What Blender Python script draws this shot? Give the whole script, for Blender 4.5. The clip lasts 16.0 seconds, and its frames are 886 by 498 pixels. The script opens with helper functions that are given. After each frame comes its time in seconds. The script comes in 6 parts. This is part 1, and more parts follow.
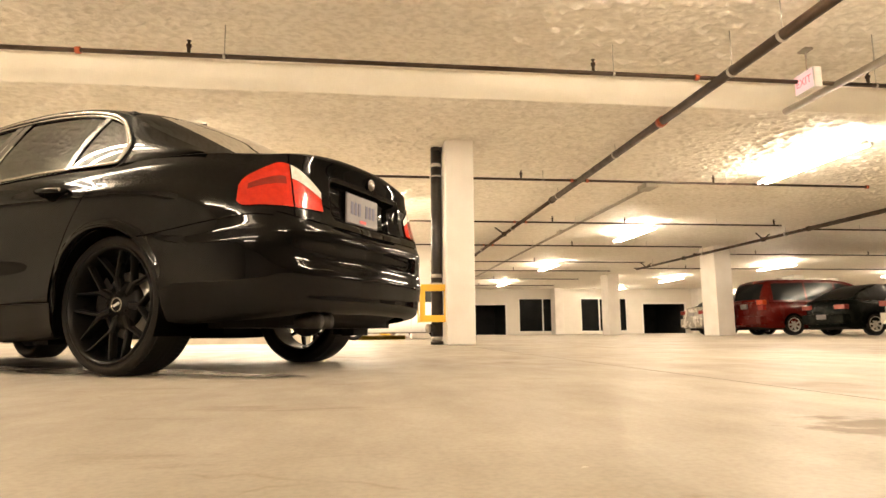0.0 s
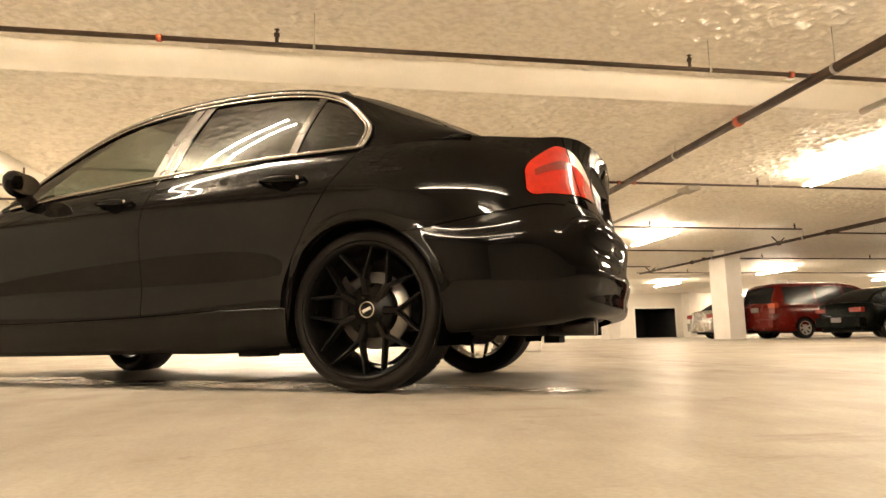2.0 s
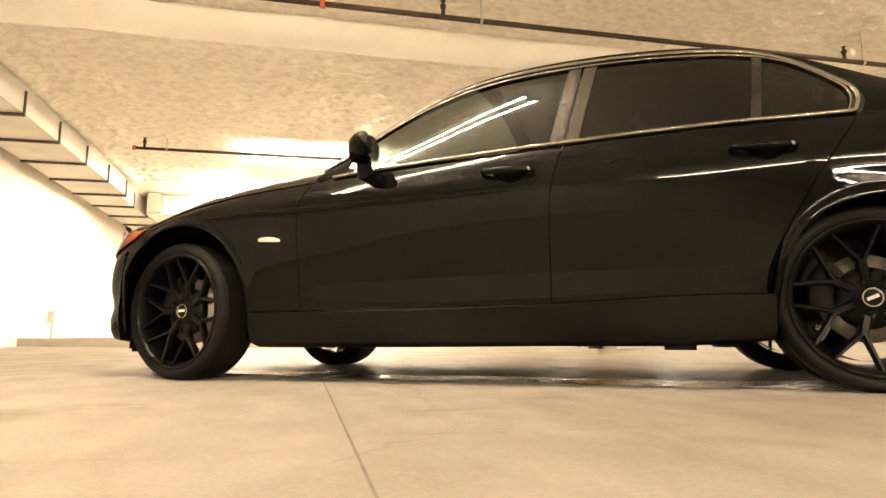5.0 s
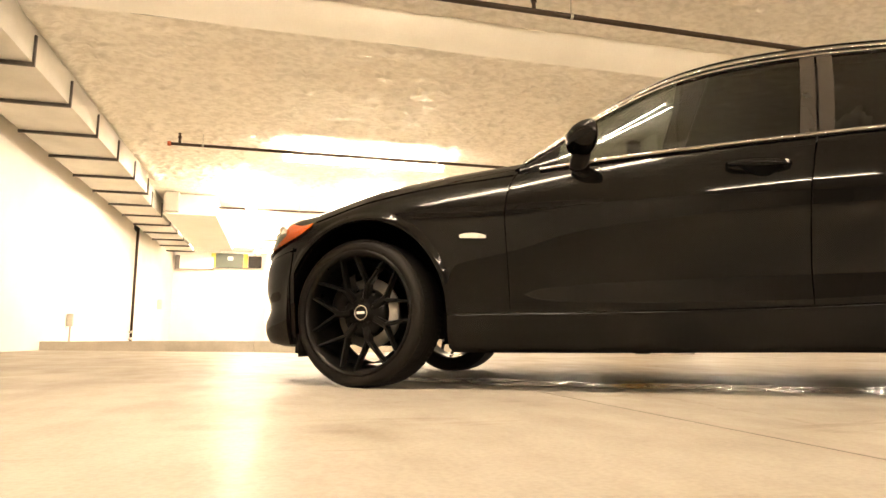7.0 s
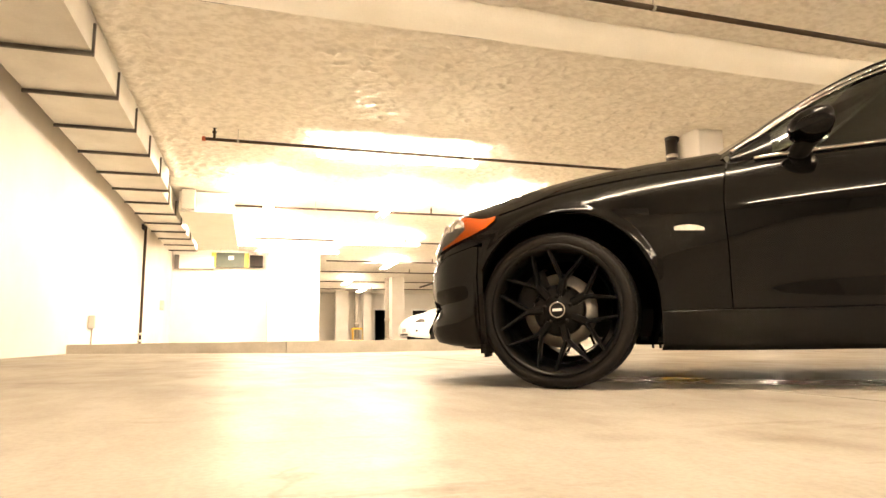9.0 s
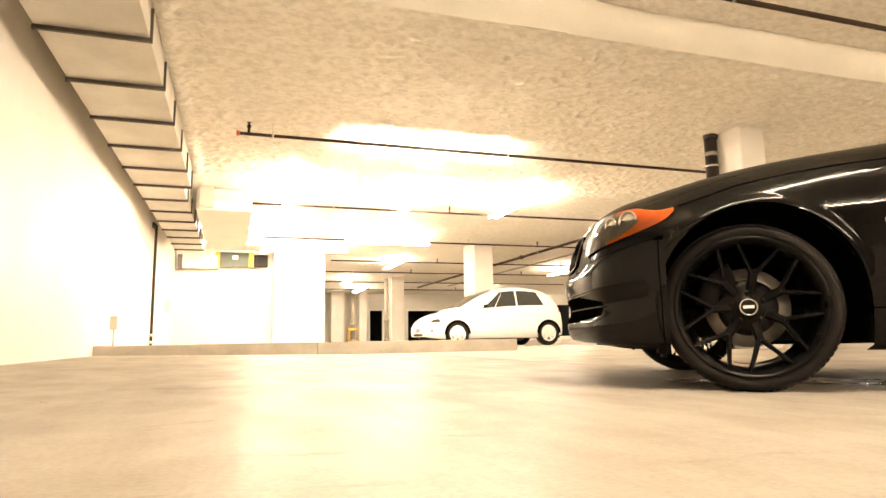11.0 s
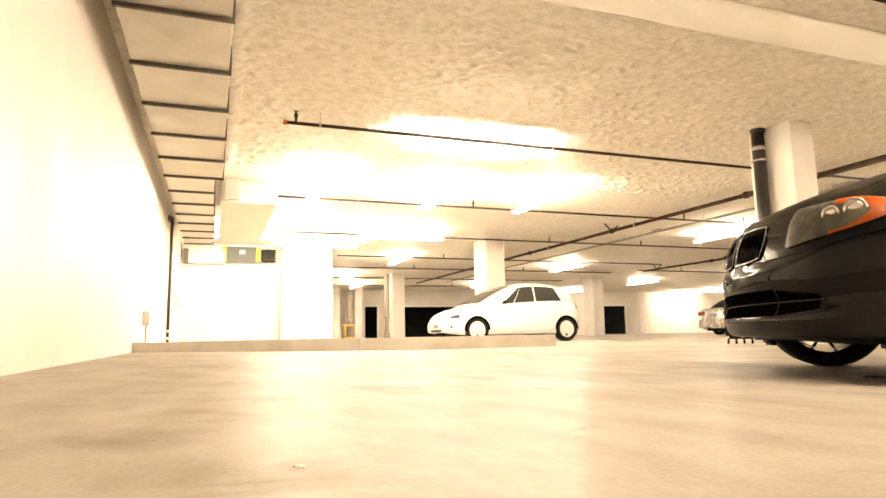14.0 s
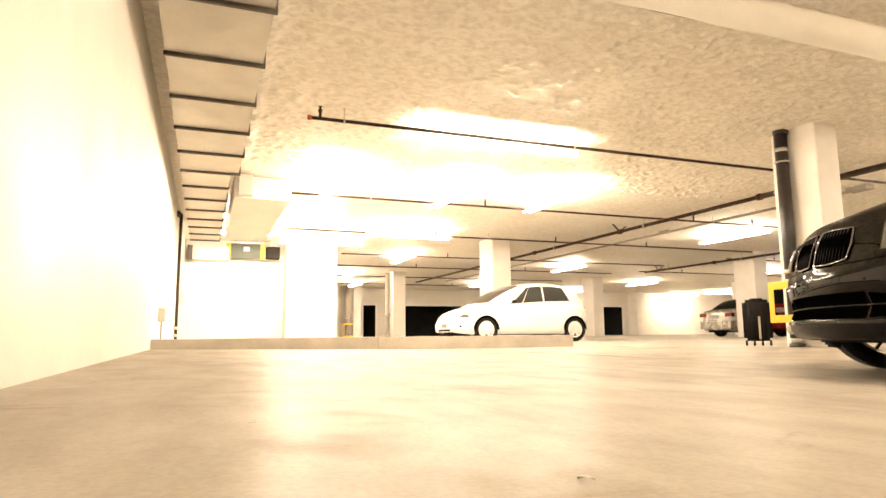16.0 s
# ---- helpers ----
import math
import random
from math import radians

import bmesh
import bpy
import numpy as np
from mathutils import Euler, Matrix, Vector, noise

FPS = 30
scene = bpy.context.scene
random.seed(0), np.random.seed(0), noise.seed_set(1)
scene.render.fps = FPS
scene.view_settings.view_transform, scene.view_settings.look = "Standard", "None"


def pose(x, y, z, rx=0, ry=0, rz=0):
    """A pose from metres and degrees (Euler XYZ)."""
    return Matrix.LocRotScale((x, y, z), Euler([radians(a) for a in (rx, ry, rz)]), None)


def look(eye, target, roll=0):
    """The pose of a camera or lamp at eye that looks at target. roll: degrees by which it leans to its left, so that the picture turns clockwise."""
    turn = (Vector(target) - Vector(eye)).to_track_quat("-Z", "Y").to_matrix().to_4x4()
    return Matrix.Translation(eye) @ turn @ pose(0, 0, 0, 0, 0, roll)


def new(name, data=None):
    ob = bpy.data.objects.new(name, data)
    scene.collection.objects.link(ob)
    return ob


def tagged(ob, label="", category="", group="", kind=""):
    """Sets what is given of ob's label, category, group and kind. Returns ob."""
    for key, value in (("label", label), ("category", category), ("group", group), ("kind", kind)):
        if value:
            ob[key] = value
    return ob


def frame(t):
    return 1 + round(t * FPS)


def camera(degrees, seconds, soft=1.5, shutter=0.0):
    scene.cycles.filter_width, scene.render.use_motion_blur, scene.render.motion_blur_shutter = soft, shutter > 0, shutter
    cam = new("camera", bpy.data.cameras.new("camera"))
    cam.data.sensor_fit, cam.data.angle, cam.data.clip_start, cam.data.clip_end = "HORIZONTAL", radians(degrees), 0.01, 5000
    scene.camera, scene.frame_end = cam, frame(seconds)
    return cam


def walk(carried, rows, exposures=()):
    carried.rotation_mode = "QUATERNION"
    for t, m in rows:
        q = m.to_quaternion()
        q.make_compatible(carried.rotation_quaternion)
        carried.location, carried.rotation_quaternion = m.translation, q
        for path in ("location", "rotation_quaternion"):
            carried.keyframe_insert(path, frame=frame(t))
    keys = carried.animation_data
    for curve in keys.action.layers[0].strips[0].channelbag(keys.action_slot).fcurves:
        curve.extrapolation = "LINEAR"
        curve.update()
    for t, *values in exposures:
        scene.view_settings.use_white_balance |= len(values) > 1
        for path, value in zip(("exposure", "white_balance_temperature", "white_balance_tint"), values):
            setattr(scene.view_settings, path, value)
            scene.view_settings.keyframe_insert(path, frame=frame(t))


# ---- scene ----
cam = camera(71.0, 16.0)
PATH = [
    (0, (-0.03, 0.212, 0.177), (0.216, 2.179, 0.444), -0.5),
    (0.5, (-0.168, 0.279, 0.18), (0.089, 2.243, 0.455), -0.6),
    (1, (-0.455, 0.402, 0.187), (-0.177, 2.362, 0.468), -0.8),
    (1.5, (-0.845, 0.552, 0.192), (-0.541, 2.509, 0.472), -1.0),
    (2, (-1.227, 0.715, 0.198), (-0.899, 2.667, 0.483), -1.0),
    (2.5, (-1.575, 0.836, 0.197), (-1.231, 2.787, 0.47), -0.7),
    (3, (-1.903, 0.948, 0.195), (-1.544, 2.898, 0.461), -0.2),
    (3.5, (-2.208, 1.062, 0.197), (-1.829, 3.008, 0.457), -0.1),
    (4, (-2.484, 1.172, 0.196), (-2.085, 3.114, 0.46), -0.3),
    (6.5, (-3.645, 1.753, 0.193), (-3.156, 3.671, 0.481), 0.0),
    (7, (-3.865, 1.839, 0.198), (-3.357, 3.752, 0.487), -0.1),
    (7.5, (-4.083, 1.926, 0.197), (-3.555, 3.834, 0.482), -0.3),
    (8, (-4.311, 2.004, 0.195), (-3.76, 3.906, 0.473), -0.6),
    (8.5, (-4.501, 2.115, 0.202), (-3.935, 4.013, 0.48), -0.8),
    (9, (-4.7, 2.22, 0.207), (-4.118, 4.113, 0.49), -0.8),
    (11.5, (-5.521, 2.72, 0.216), (-4.878, 4.593, 0.498), -1.0),
    (12, (-5.688, 2.807, 0.214), (-5.033, 4.676, 0.494), -1.0),
    (12.5, (-5.837, 2.908, 0.22), (-5.172, 4.774, 0.496), -1.0),
    (13, (-5.961, 2.978, 0.22), (-5.287, 4.841, 0.491), -1.0),
    (13.5, (-6.059, 3.049, 0.223), (-5.378, 4.909, 0.493), -1.0),
    (14, (-6.149, 3.105, 0.225), (-5.461, 4.963, 0.496), -1.0),
    (14.5, (-6.252, 3.169, 0.226), (-5.558, 5.025, 0.5), -0.8),
    (15, (-6.35, 3.231, 0.227), (-5.649, 5.085, 0.499), -0.7),
    (15.5, (-6.431, 3.282, 0.229), (-5.725, 5.133, 0.5), -0.6),
    (16, (-6.49, 3.319, 0.228), (-5.78, 5.17, 0.497), -0.5),
]
walk(cam, [(t, look(eye, target, roll)) for t, eye, target, roll in PATH],
     exposures=[(0.0, 0.0), (16.0, 0.0)])

# ---- world: night outside, all light comes from the tubes ----
world = bpy.data.worlds.new("night")
world.use_nodes = True
world.node_tree.nodes["Background"].inputs[0].default_value = (0.010, 0.011, 0.013, 1)
world.node_tree.nodes["Background"].inputs[1].default_value = 0.3
scene.world = world
TUBE_COLOUR = (1.0, 0.815, 0.605)
TUBE_STRENGTH = 345.0


# ---- materials ----
def base_material(name, colour, rough=0.5, metal=0.0, coat=0.0):
    m = bpy.data.materials.new(name)
    m.use_nodes = True
    b = m.node_tree.nodes["Principled BSDF"]
    b.inputs["Base Color"].default_value = (*colour, 1)
    b.inputs["Roughness"].default_value = rough
    b.inputs["Metallic"].default_value = metal
    b.inputs["Coat Weight"].default_value = coat
    b.inputs["Coat Roughness"].default_value = 0.04
    return m, m.node_tree.nodes, m.node_tree.links, b


def noise_node(nodes, links, scale, detail=4.0, rough=0.55, stretch=None):
    c = nodes.new("ShaderNodeTexCoord")
    n = nodes.new("ShaderNodeTexNoise")
    n.inputs["Scale"].default_value = scale
    n.inputs["Detail"].default_value = detail
    n.inputs["Roughness"].default_value = rough
    if stretch:
        mp = nodes.new("ShaderNodeMapping")
        mp.inputs["Scale"].default_value = stretch
        links.new(c.outputs["Object"], mp.inputs[0])
        links.new(mp.outputs[0], n.inputs["Vector"])
    else:
        links.new(c.outputs["Object"], n.inputs["Vector"])
    return n.outputs["Fac"]


def ramp_node(nodes, links, fac, stops):
    r = nodes.new("ShaderNodeValToRGB")
    e = r.color_ramp.elements
    while len(e) < len(stops):
        e.new(0.5)
    for el, (p, c) in zip(e, stops):
        el.position = p
        el.color = (*c, 1) if len(c) == 3 else c
    links.new(fac, r.inputs[0])
    return r.outputs[0]


def surface(name, c1, c2, scale=3.0, rough=(0.4, 0.6), metal=0.0, bump=0.0, bump_scale=40.0, coat=0.0, fine=60.0, stretch=None, spec=0.5):
    """Two colours mixed by coarse and fine noise, uneven gloss, fine relief."""
    m, nodes, links, b = base_material(name, c1, rough[0], metal, coat)
    b.inputs["Specular IOR Level"].default_value = spec
    a = noise_node(nodes, links, scale, 5.0, 0.6, stretch)
    f = noise_node(nodes, links, fine, 3.0)
    mx = nodes.new("ShaderNodeMath")
    mx.operation = "MULTIPLY_ADD"
    links.new(f, mx.inputs[0])
    mx.inputs[1].default_value = 0.35
    links.new(a, mx.inputs[2])
    links.new(ramp_node(nodes, links, mx.outputs[0], [(0.45, c1), (0.9, c2)]), b.inputs["Base Color"])
    mr = nodes.new("ShaderNodeMapRange")
    mr.inputs["From Min"].default_value, mr.inputs["From Max"].default_value = 0.3, 0.7
    mr.inputs["To Min"].default_value, mr.inputs["To Max"].default_value = rough
    links.new(a, mr.inputs["Value"])
    links.new(mr.outputs[0], b.inputs["Roughness"])
    if bump:
        bp = nodes.new("ShaderNodeBump")
        bp.inputs["Strength"].default_value = 0.6
        bp.inputs["Distance"].default_value = bump
        links.new(noise_node(nodes, links, bump_scale, 5.0, 0.6, stretch), bp.inputs["Height"])
        links.new(bp.outputs[0], b.inputs["Normal"])
    return m


def emitter(name, colour, strength):
    m = bpy.data.materials.new(name)
    m.use_nodes = True
    n = m.node_tree.nodes
    n.remove(n["Principled BSDF"])
    e = n.new("ShaderNodeEmission")
    e.inputs[0].default_value = (*colour, 1)
    e.inputs[1].default_value = strength
    m.node_tree.links.new(e.outputs[0], n["Material Output"].inputs[0])
    return m


def glass_material(name, tint, clear=0.5):
    m = bpy.data.materials.new(name)
    m.use_nodes = True
    n, l = m.node_tree.nodes, m.node_tree.links
    n.remove(n["Principled BSDF"])
    tr = n.new("ShaderNodeBsdfTransparent")
    tr.inputs[0].default_value = (*tint, 1)
    gl = n.new("ShaderNodeBsdfGlossy")
    gl.inputs["Roughness"].default_value = 0.02
    fr = n.new("ShaderNodeFresnel")
    fr.inputs[0].default_value = 1.55
    mx = n.new("ShaderNodeMixShader")
    l.new(fr.outputs[0], mx.inputs[0])
    l.new(tr.outputs[0], mx.inputs[1])
    l.new(gl.outputs[0], mx.inputs[2])
    l.new(mx.outputs[0], n["Material Output"].inputs[0])
    return m


def floor_material():
    m, n, l, b = base_material("polished_concrete", (0.42, 0.37, 0.29), 0.3)
    a = noise_node(n, l, 0.55, 6.0, 0.62)
    c = noise_node(n, l, 4.0, 6.0, 0.65, (1.0, 0.45, 1.0))
    s = noise_node(n, l, 1.7, 3.0, 0.5)
    g = noise_node(n, l, 90.0, 3.0)
    base = ramp_node(n, l, a, [(0.30, (0.30, 0.265, 0.218)), (0.52, (0.395, 0.356, 0.298)), (0.70, (0.46, 0.42, 0.358))])
    tone = ramp_node(n, l, c, [(0.28, (0.83, 0.81, 0.775)), (0.6, (1.0, 1.0, 1.0))])
    stain = ramp_node(n, l, s, [(0.24, (0.66, 0.62, 0.56)), (0.38, (1.0, 1.0, 1.0))])
    grain = ramp_node(n, l, g, [(0.35, (0.90, 0.90, 0.90)), (0.6, (1.0, 1.0, 1.0))])
    scuff = ramp_node(n, l, noise_node(n, l, 1.5, 9.0, 0.68, (0.7, 3.2, 1.0)), [(0.30, (0.74, 0.70, 0.64)), (0.41, (1.0, 1.0, 1.0))])
    # an oil stain with ragged edges in the aisle
    tc = n.new("ShaderNodeTexCoord")
    dv = n.new("ShaderNodeVectorMath")
    dv.operation = "DISTANCE"
    l.new(tc.outputs["Object"], dv.inputs[0])
    dv.inputs[1].default_value = (0.93, 1.27, 0.0)
    near = n.new("ShaderNodeMapRange")
    near.inputs["From Min"].default_value, near.inputs["From Max"].default_value = 0.30, 0.0
    near.inputs["To Min"].default_value, near.inputs["To Max"].default_value = -0.35, 0.22
    l.new(dv.outputs["Value"], near.inputs["Value"])
    sm = n.new("ShaderNodeMath")
    l.new(near.outputs[0], sm.inputs[0])
    l.new(noise_node(n, l, 7.0, 6.0, 0.65, (1.0, 1.6, 1.0)), sm.inputs[1])
    oil = ramp_node(n, l, sm.outputs[0], [(0.42, (1.0, 1.0, 1.0)), (0.58, (0.52, 0.46, 0.40))])
    out = base
    # hairline cracks, broken up along their length
    vo = n.new("ShaderNodeTexVoronoi")
    vo.feature = "DISTANCE_TO_EDGE"
    vo.inputs["Scale"].default_value = 0.62
    wob = n.new("ShaderNodeTexNoise")
    wob.inputs["Scale"].default_value = 2.6
    wob.inputs["Detail"].default_value = 6.0
    l.new(tc.outputs["Object"], wob.inputs["Vector"])
    wv = n.new("ShaderNodeVectorMath")
    wv.operation = "MULTIPLY_ADD"
    l.new(wob.outputs["Color"], wv.inputs[0])
    wv.inputs[1].default_value = (0.55, 0.55, 0.0)
    l.new(tc.outputs["Object"], wv.inputs[2])
    l.new(wv.outputs[0], vo.inputs["Vector"])
    gaps = n.new("ShaderNodeMapRange")
    gaps.inputs["From Min"].default_value, gaps.inputs["From Max"].default_value = 0.42, 0.60
    gaps.inputs["To Min"].default_value, gaps.inputs["To Max"].default_value = 0.0, 0.03
    l.new(noise_node(n, l, 2.2, 3.0, 0.5), gaps.inputs["Value"])
    cs = n.new("ShaderNodeMath")
    l.new(vo.outputs["Distance"], cs.inputs[0])
    l.new(gaps.outputs[0], cs.inputs[1])
    crack = ramp_node(n, l, cs.outputs[0], [(0.001, (0.84, 0.81, 0.77)), (0.006, (1.0, 1.0, 1.0))])
    for k in (tone, stain, scuff, oil, crack, grain):
        mx = n.new("ShaderNodeMix")
        mx.data_type, mx.blend_type = "RGBA", "MULTIPLY"
        mx.inputs[0].default_value = 1.0
        l.new(out, mx.inputs[6])
        l.new(k, mx.inputs[7])
        out = mx.outputs[2]
    l.new(out, b.inputs["Base Color"])
    mr = n.new("ShaderNodeMapRange")
    mr.inputs["From Min"].default_value, mr.inputs["From Max"].default_value = 0.3, 0.7
    mr.inputs["To Min"].default_value, mr.inputs["To Max"].default_value = 0.60, 0.45
    l.new(c, mr.inputs["Value"])
    l.new(mr.outputs[0], b.inputs["Roughness"])
    b.inputs["Specular IOR Level"].default_value = 0.07
    b.inputs["Coat Weight"].default_value = 0.040
    b.inputs["Coat IOR"].default_value = 1.3
    l.new(ramp_node(n, l, a, [(0.35, (0.30,) * 3), (0.65, (0.18,) * 3)]), b.inputs["Coat Roughness"])
    bp = n.new("ShaderNodeBump")
    bp.inputs["Strength"].default_value = 0.2
    bp.inputs["Distance"].default_value = 0.0025
    l.new(noise_node(n, l, 9.0, 5.0, 0.55), bp.inputs["Height"])
    l.new(bp.outputs[0], b.inputs["Normal"])
    return m


def ceiling_material(name):
    m, n, l, b = base_material(name, (0.70, 0.64, 0.55), 0.33)
    a = noise_node(n, l, 0.8, 4.0, 0.6)
    b.inputs["Roughness"].default_value = 0.5
    b.inputs["Specular IOR Level"].default_value = 0.28
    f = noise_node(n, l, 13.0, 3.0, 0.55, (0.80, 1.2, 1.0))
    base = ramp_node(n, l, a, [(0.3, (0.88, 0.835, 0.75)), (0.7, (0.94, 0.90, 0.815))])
    # shading of the lumps put into the colour: darker in the hollows
    lump_shade = ramp_node(n, l, f, [(0.38, (0.85, 0.838, 0.815)), (0.50, (0.94, 0.933, 0.92)), (0.60, (1.0, 1.0, 1.0))])
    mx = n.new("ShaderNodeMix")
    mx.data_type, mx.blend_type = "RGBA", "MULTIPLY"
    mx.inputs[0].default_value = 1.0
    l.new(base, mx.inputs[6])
    l.new(lump_shade, mx.inputs[7])
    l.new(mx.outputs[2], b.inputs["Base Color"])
    bp = n.new("ShaderNodeBump")
    bp.inputs["Strength"].default_value = 1.0
    bp.inputs["Distance"].default_value = 0.008
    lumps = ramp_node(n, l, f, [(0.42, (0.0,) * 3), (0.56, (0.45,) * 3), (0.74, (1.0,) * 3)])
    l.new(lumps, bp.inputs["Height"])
    l.new(bp.outputs[0], b.inputs["Normal"])
    return m


def paint_black():
    m, n, l, b = base_material("black_metallic_paint", (0.004, 0.0036, 0.0032), 0.3, 0.0, 0.37)
    b.inputs["Specular IOR Level"].default_value = 0.0
    b.inputs["Coat IOR"].default_value = 1.48
    d = noise_node(n, l, 2.2, 5.0, 0.65)
    l.new(ramp_node(n, l, d, [(0.35, (0.0026, 0.0023, 0.0020)), (0.75, (0.0052, 0.0046, 0.0039))]), b.inputs["Base Color"])
    # clear coat, with a thin film of dust here and there
    l.new(ramp_node(n, l, d, [(0.45, (0.012,) * 3), (0.78, (0.05,) * 3)]), b.inputs["Coat Roughness"])
    return m


FLOOR = floor_material()
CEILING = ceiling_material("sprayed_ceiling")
WALL = surface("white_painted_wall", (0.76, 0.72, 0.65), (0.68, 0.635, 0.56), 0.9, (0.45, 0.65), bump=0.003, bump_scale=60)
COLUMN = surface("white_painted_concrete", (0.80, 0.76, 0.70), (0.70, 0.65, 0.58), 1.6, (0.4, 0.6), bump=0.003, bump_scale=45)
BAND = surface("smooth_painted_slab_edge", (0.84, 0.79, 0.69), (0.74, 0.69, 0.58), 1.2, (0.5, 0.7), bump=0.004, bump_scale=30)
KERB = surface("raw_concrete", (0.50, 0.455, 0.38), (0.38, 0.34, 0.28), 3.0, (0.7, 0.9), bump=0.006, bump_scale=35)
DUCT = surface("galvanised_duct", (0.62, 0.59, 0.52), (0.50, 0.47, 0.41), 1.4, (0.35, 0.5), metal=0.25, bump=0.004, bump_scale=4)
SEAM = surface("dark_duct_seam", (0.10, 0.085, 0.07), (0.06, 0.05, 0.04), 6.0, (0.5, 0.7))
PIPE = surface("dark_steel_pipe", (0.050, 0.030, 0.017), (0.028, 0.017, 0.010), 5.0, (0.4, 0.6), spec=0.2)
ORANGE = surface("orange_pipe_coupling", (0.50, 0.10, 0.03), (0.35, 0.07, 0.03), 12.0, (0.4, 0.5))
STEEL = surface("bare_steel", (0.55, 0.52, 0.47), (0.42, 0.40, 0.36), 9.0, (0.3, 0.45), metal=0.9)
CONDUIT = surface("pale_conduit", (0.38, 0.34, 0.28), (0.30, 0.265, 0.22), 4.0, (0.5, 0.6))
YELLOW = surface("yellow_guard_paint", (0.85, 0.51, 0.02), (0.72, 0.41, 0.02), 5.0, (0.35, 0.5))
WHITEPART = surface("white_enamel", (0.80, 0.78, 0.74), (0.74, 0.71, 0.66), 6.0, (0.3, 0.4))
BLACKPIPE = surface("black_cast_pipe", (0.030, 0.024, 0.020), (0.018, 0.014, 0.012), 4.0, (0.3, 0.45))
# near-black stands for unlit depth: outside the gateways, behind wheel spokes
UNLIT_BLACK = surface("unlit_black", (0.012, 0.011, 0.010), (0.008, 0.007, 0.006), 2.0, (0.7, 0.8))
DARKGLASS, _n, _l, _b = base_material("night_window_glass", (0.007, 0.0075, 0.007), 0.16)
_b.inputs["Specular IOR Level"].default_value = 0.09
TUBE = emitter("fluorescent_tube", TUBE_COLOUR, TUBE_STRENGTH)
PAINT = paint_black()
RUBBER = surface("tyre_rubber", (0.0075, 0.0065, 0.0055), (0.012, 0.0104, 0.0088), 9.0, (0.5, 0.65), bump=0.001, bump_scale=120, spec=0.11)
RIM = surface("satin_black_alloy", (0.0036, 0.0032, 0.0028), (0.006, 0.0053, 0.0045), 14.0, (0.26, 0.36), spec=0.10)
CHROME, _n, _l, _b = base_material("satin_chrome", (0.55, 0.52, 0.48), 0.2, 1.0)
TRIM_CHROME = surface("satin_window_trim", (0.32, 0.295, 0.265), (0.26, 0.24, 0.215), 14.0, (0.18, 0.26), metal=1.0)
DULL_STEEL = surface("dark_exhaust_steel", (0.055, 0.047, 0.039), (0.028, 0.024, 0.02), 18.0, (0.35, 0.5), metal=0.7)
LAMP_BOWL = surface("grey_lamp_housing", (0.13, 0.12, 0.11), (0.10, 0.092, 0.084), 12.0, (0.22, 0.32))
DISC = surface("brushed_brake_disc", (0.42, 0.39, 0.35), (0.30, 0.28, 0.25), 20.0, (0.28, 0.42), metal=0.8)
TRIM = surface("black_plastic", (0.009, 0.008, 0.007), (0.014, 0.012, 0.0105), 20.0, (0.5, 0.65), spec=0.06)
# near-black without gloss: shade of gaps and openings put into the colour
GROOVE, _n, _l, _b = base_material("gap_shade", (0.0015, 0.0014, 0.0013), 0.9)
_b.inputs["Specular IOR Level"].default_value = 0.0
TINT = glass_material("tinted_glass", (0.10, 0.11, 0.10))
CLEAR = glass_material("clear_glass", (0.68, 0.72, 0.68))
DOOR_GLASS = glass_material("greenish_door_glass", (0.17, 0.20, 0.17))
LENS_CLEAR = glass_material("clear_lamp_lens", (0.85, 0.85, 0.82))
LENS_RED = surface("red_lamp_lens", (0.52, 0.020, 0.007), (0.40, 0.013, 0.005), 30.0, (0.10, 0.16), coat=0.5, spec=0.3)
LENS_DARKRED = surface("dark_red_lamp_band", (0.20, 0.010, 0.005), (0.15, 0.008, 0.004), 30.0, (0.15, 0.2), coat=0.6)
LENS_WHITE = surface("white_lamp_lens", (0.78, 0.74, 0.68), (0.62, 0.58, 0.52), 60.0, (0.15, 0.25), coat=0.5)
LENS_ORANGE = surface("orange_lamp_lens", (0.86, 0.17, 0.02), (0.76, 0.13, 0.015), 30.0, (0.15, 0.22), coat=0.6)
REFLECTOR, _n, _l, _b = base_material("lamp_reflector", (0.72, 0.68, 0.62), 0.12, 1.0)
# plate white lowered to grey: its recess's shade is put into the colour
PLATE = surface("number_plate", (0.15, 0.135, 0.135), (0.11, 0.10, 0.10), 12.0, (0.3, 0.4))
PLATE_INK, _n, _l, _b = base_material("plate_ink", (0.075, 0.07, 0.11), 0.5)
PLATE_RED, _n, _l, _b = base_material("plate_red", (0.5, 0.05, 0.04), 0.5)
SEAT = surface("dark_interior_cloth", (0.030, 0.026, 0.022), (0.045, 0.038, 0.03), 25.0, (0.7, 0.85))


# ---- mesh helpers ----
def part(name, bm, material, parent=None, label="", smooth=True):
    me = bpy.data.meshes.new(name)
    bm.to_mesh(me)
    bm.free()
    return mesh_part(name, me, material, parent, label, smooth)


def mesh_part(name, me, material, parent=None, label="", smooth=True):
    for k in (material if isinstance(material, (list, tuple)) else [material]):
        me.materials.append(k)
    if smooth:
        me.polygons.foreach_set("use_smooth", [True] * len(me.polygons))
    ob = new(name, me)
    if parent is not None:
        ob.parent = parent
    if label:
        ob["label"] = label
    return ob


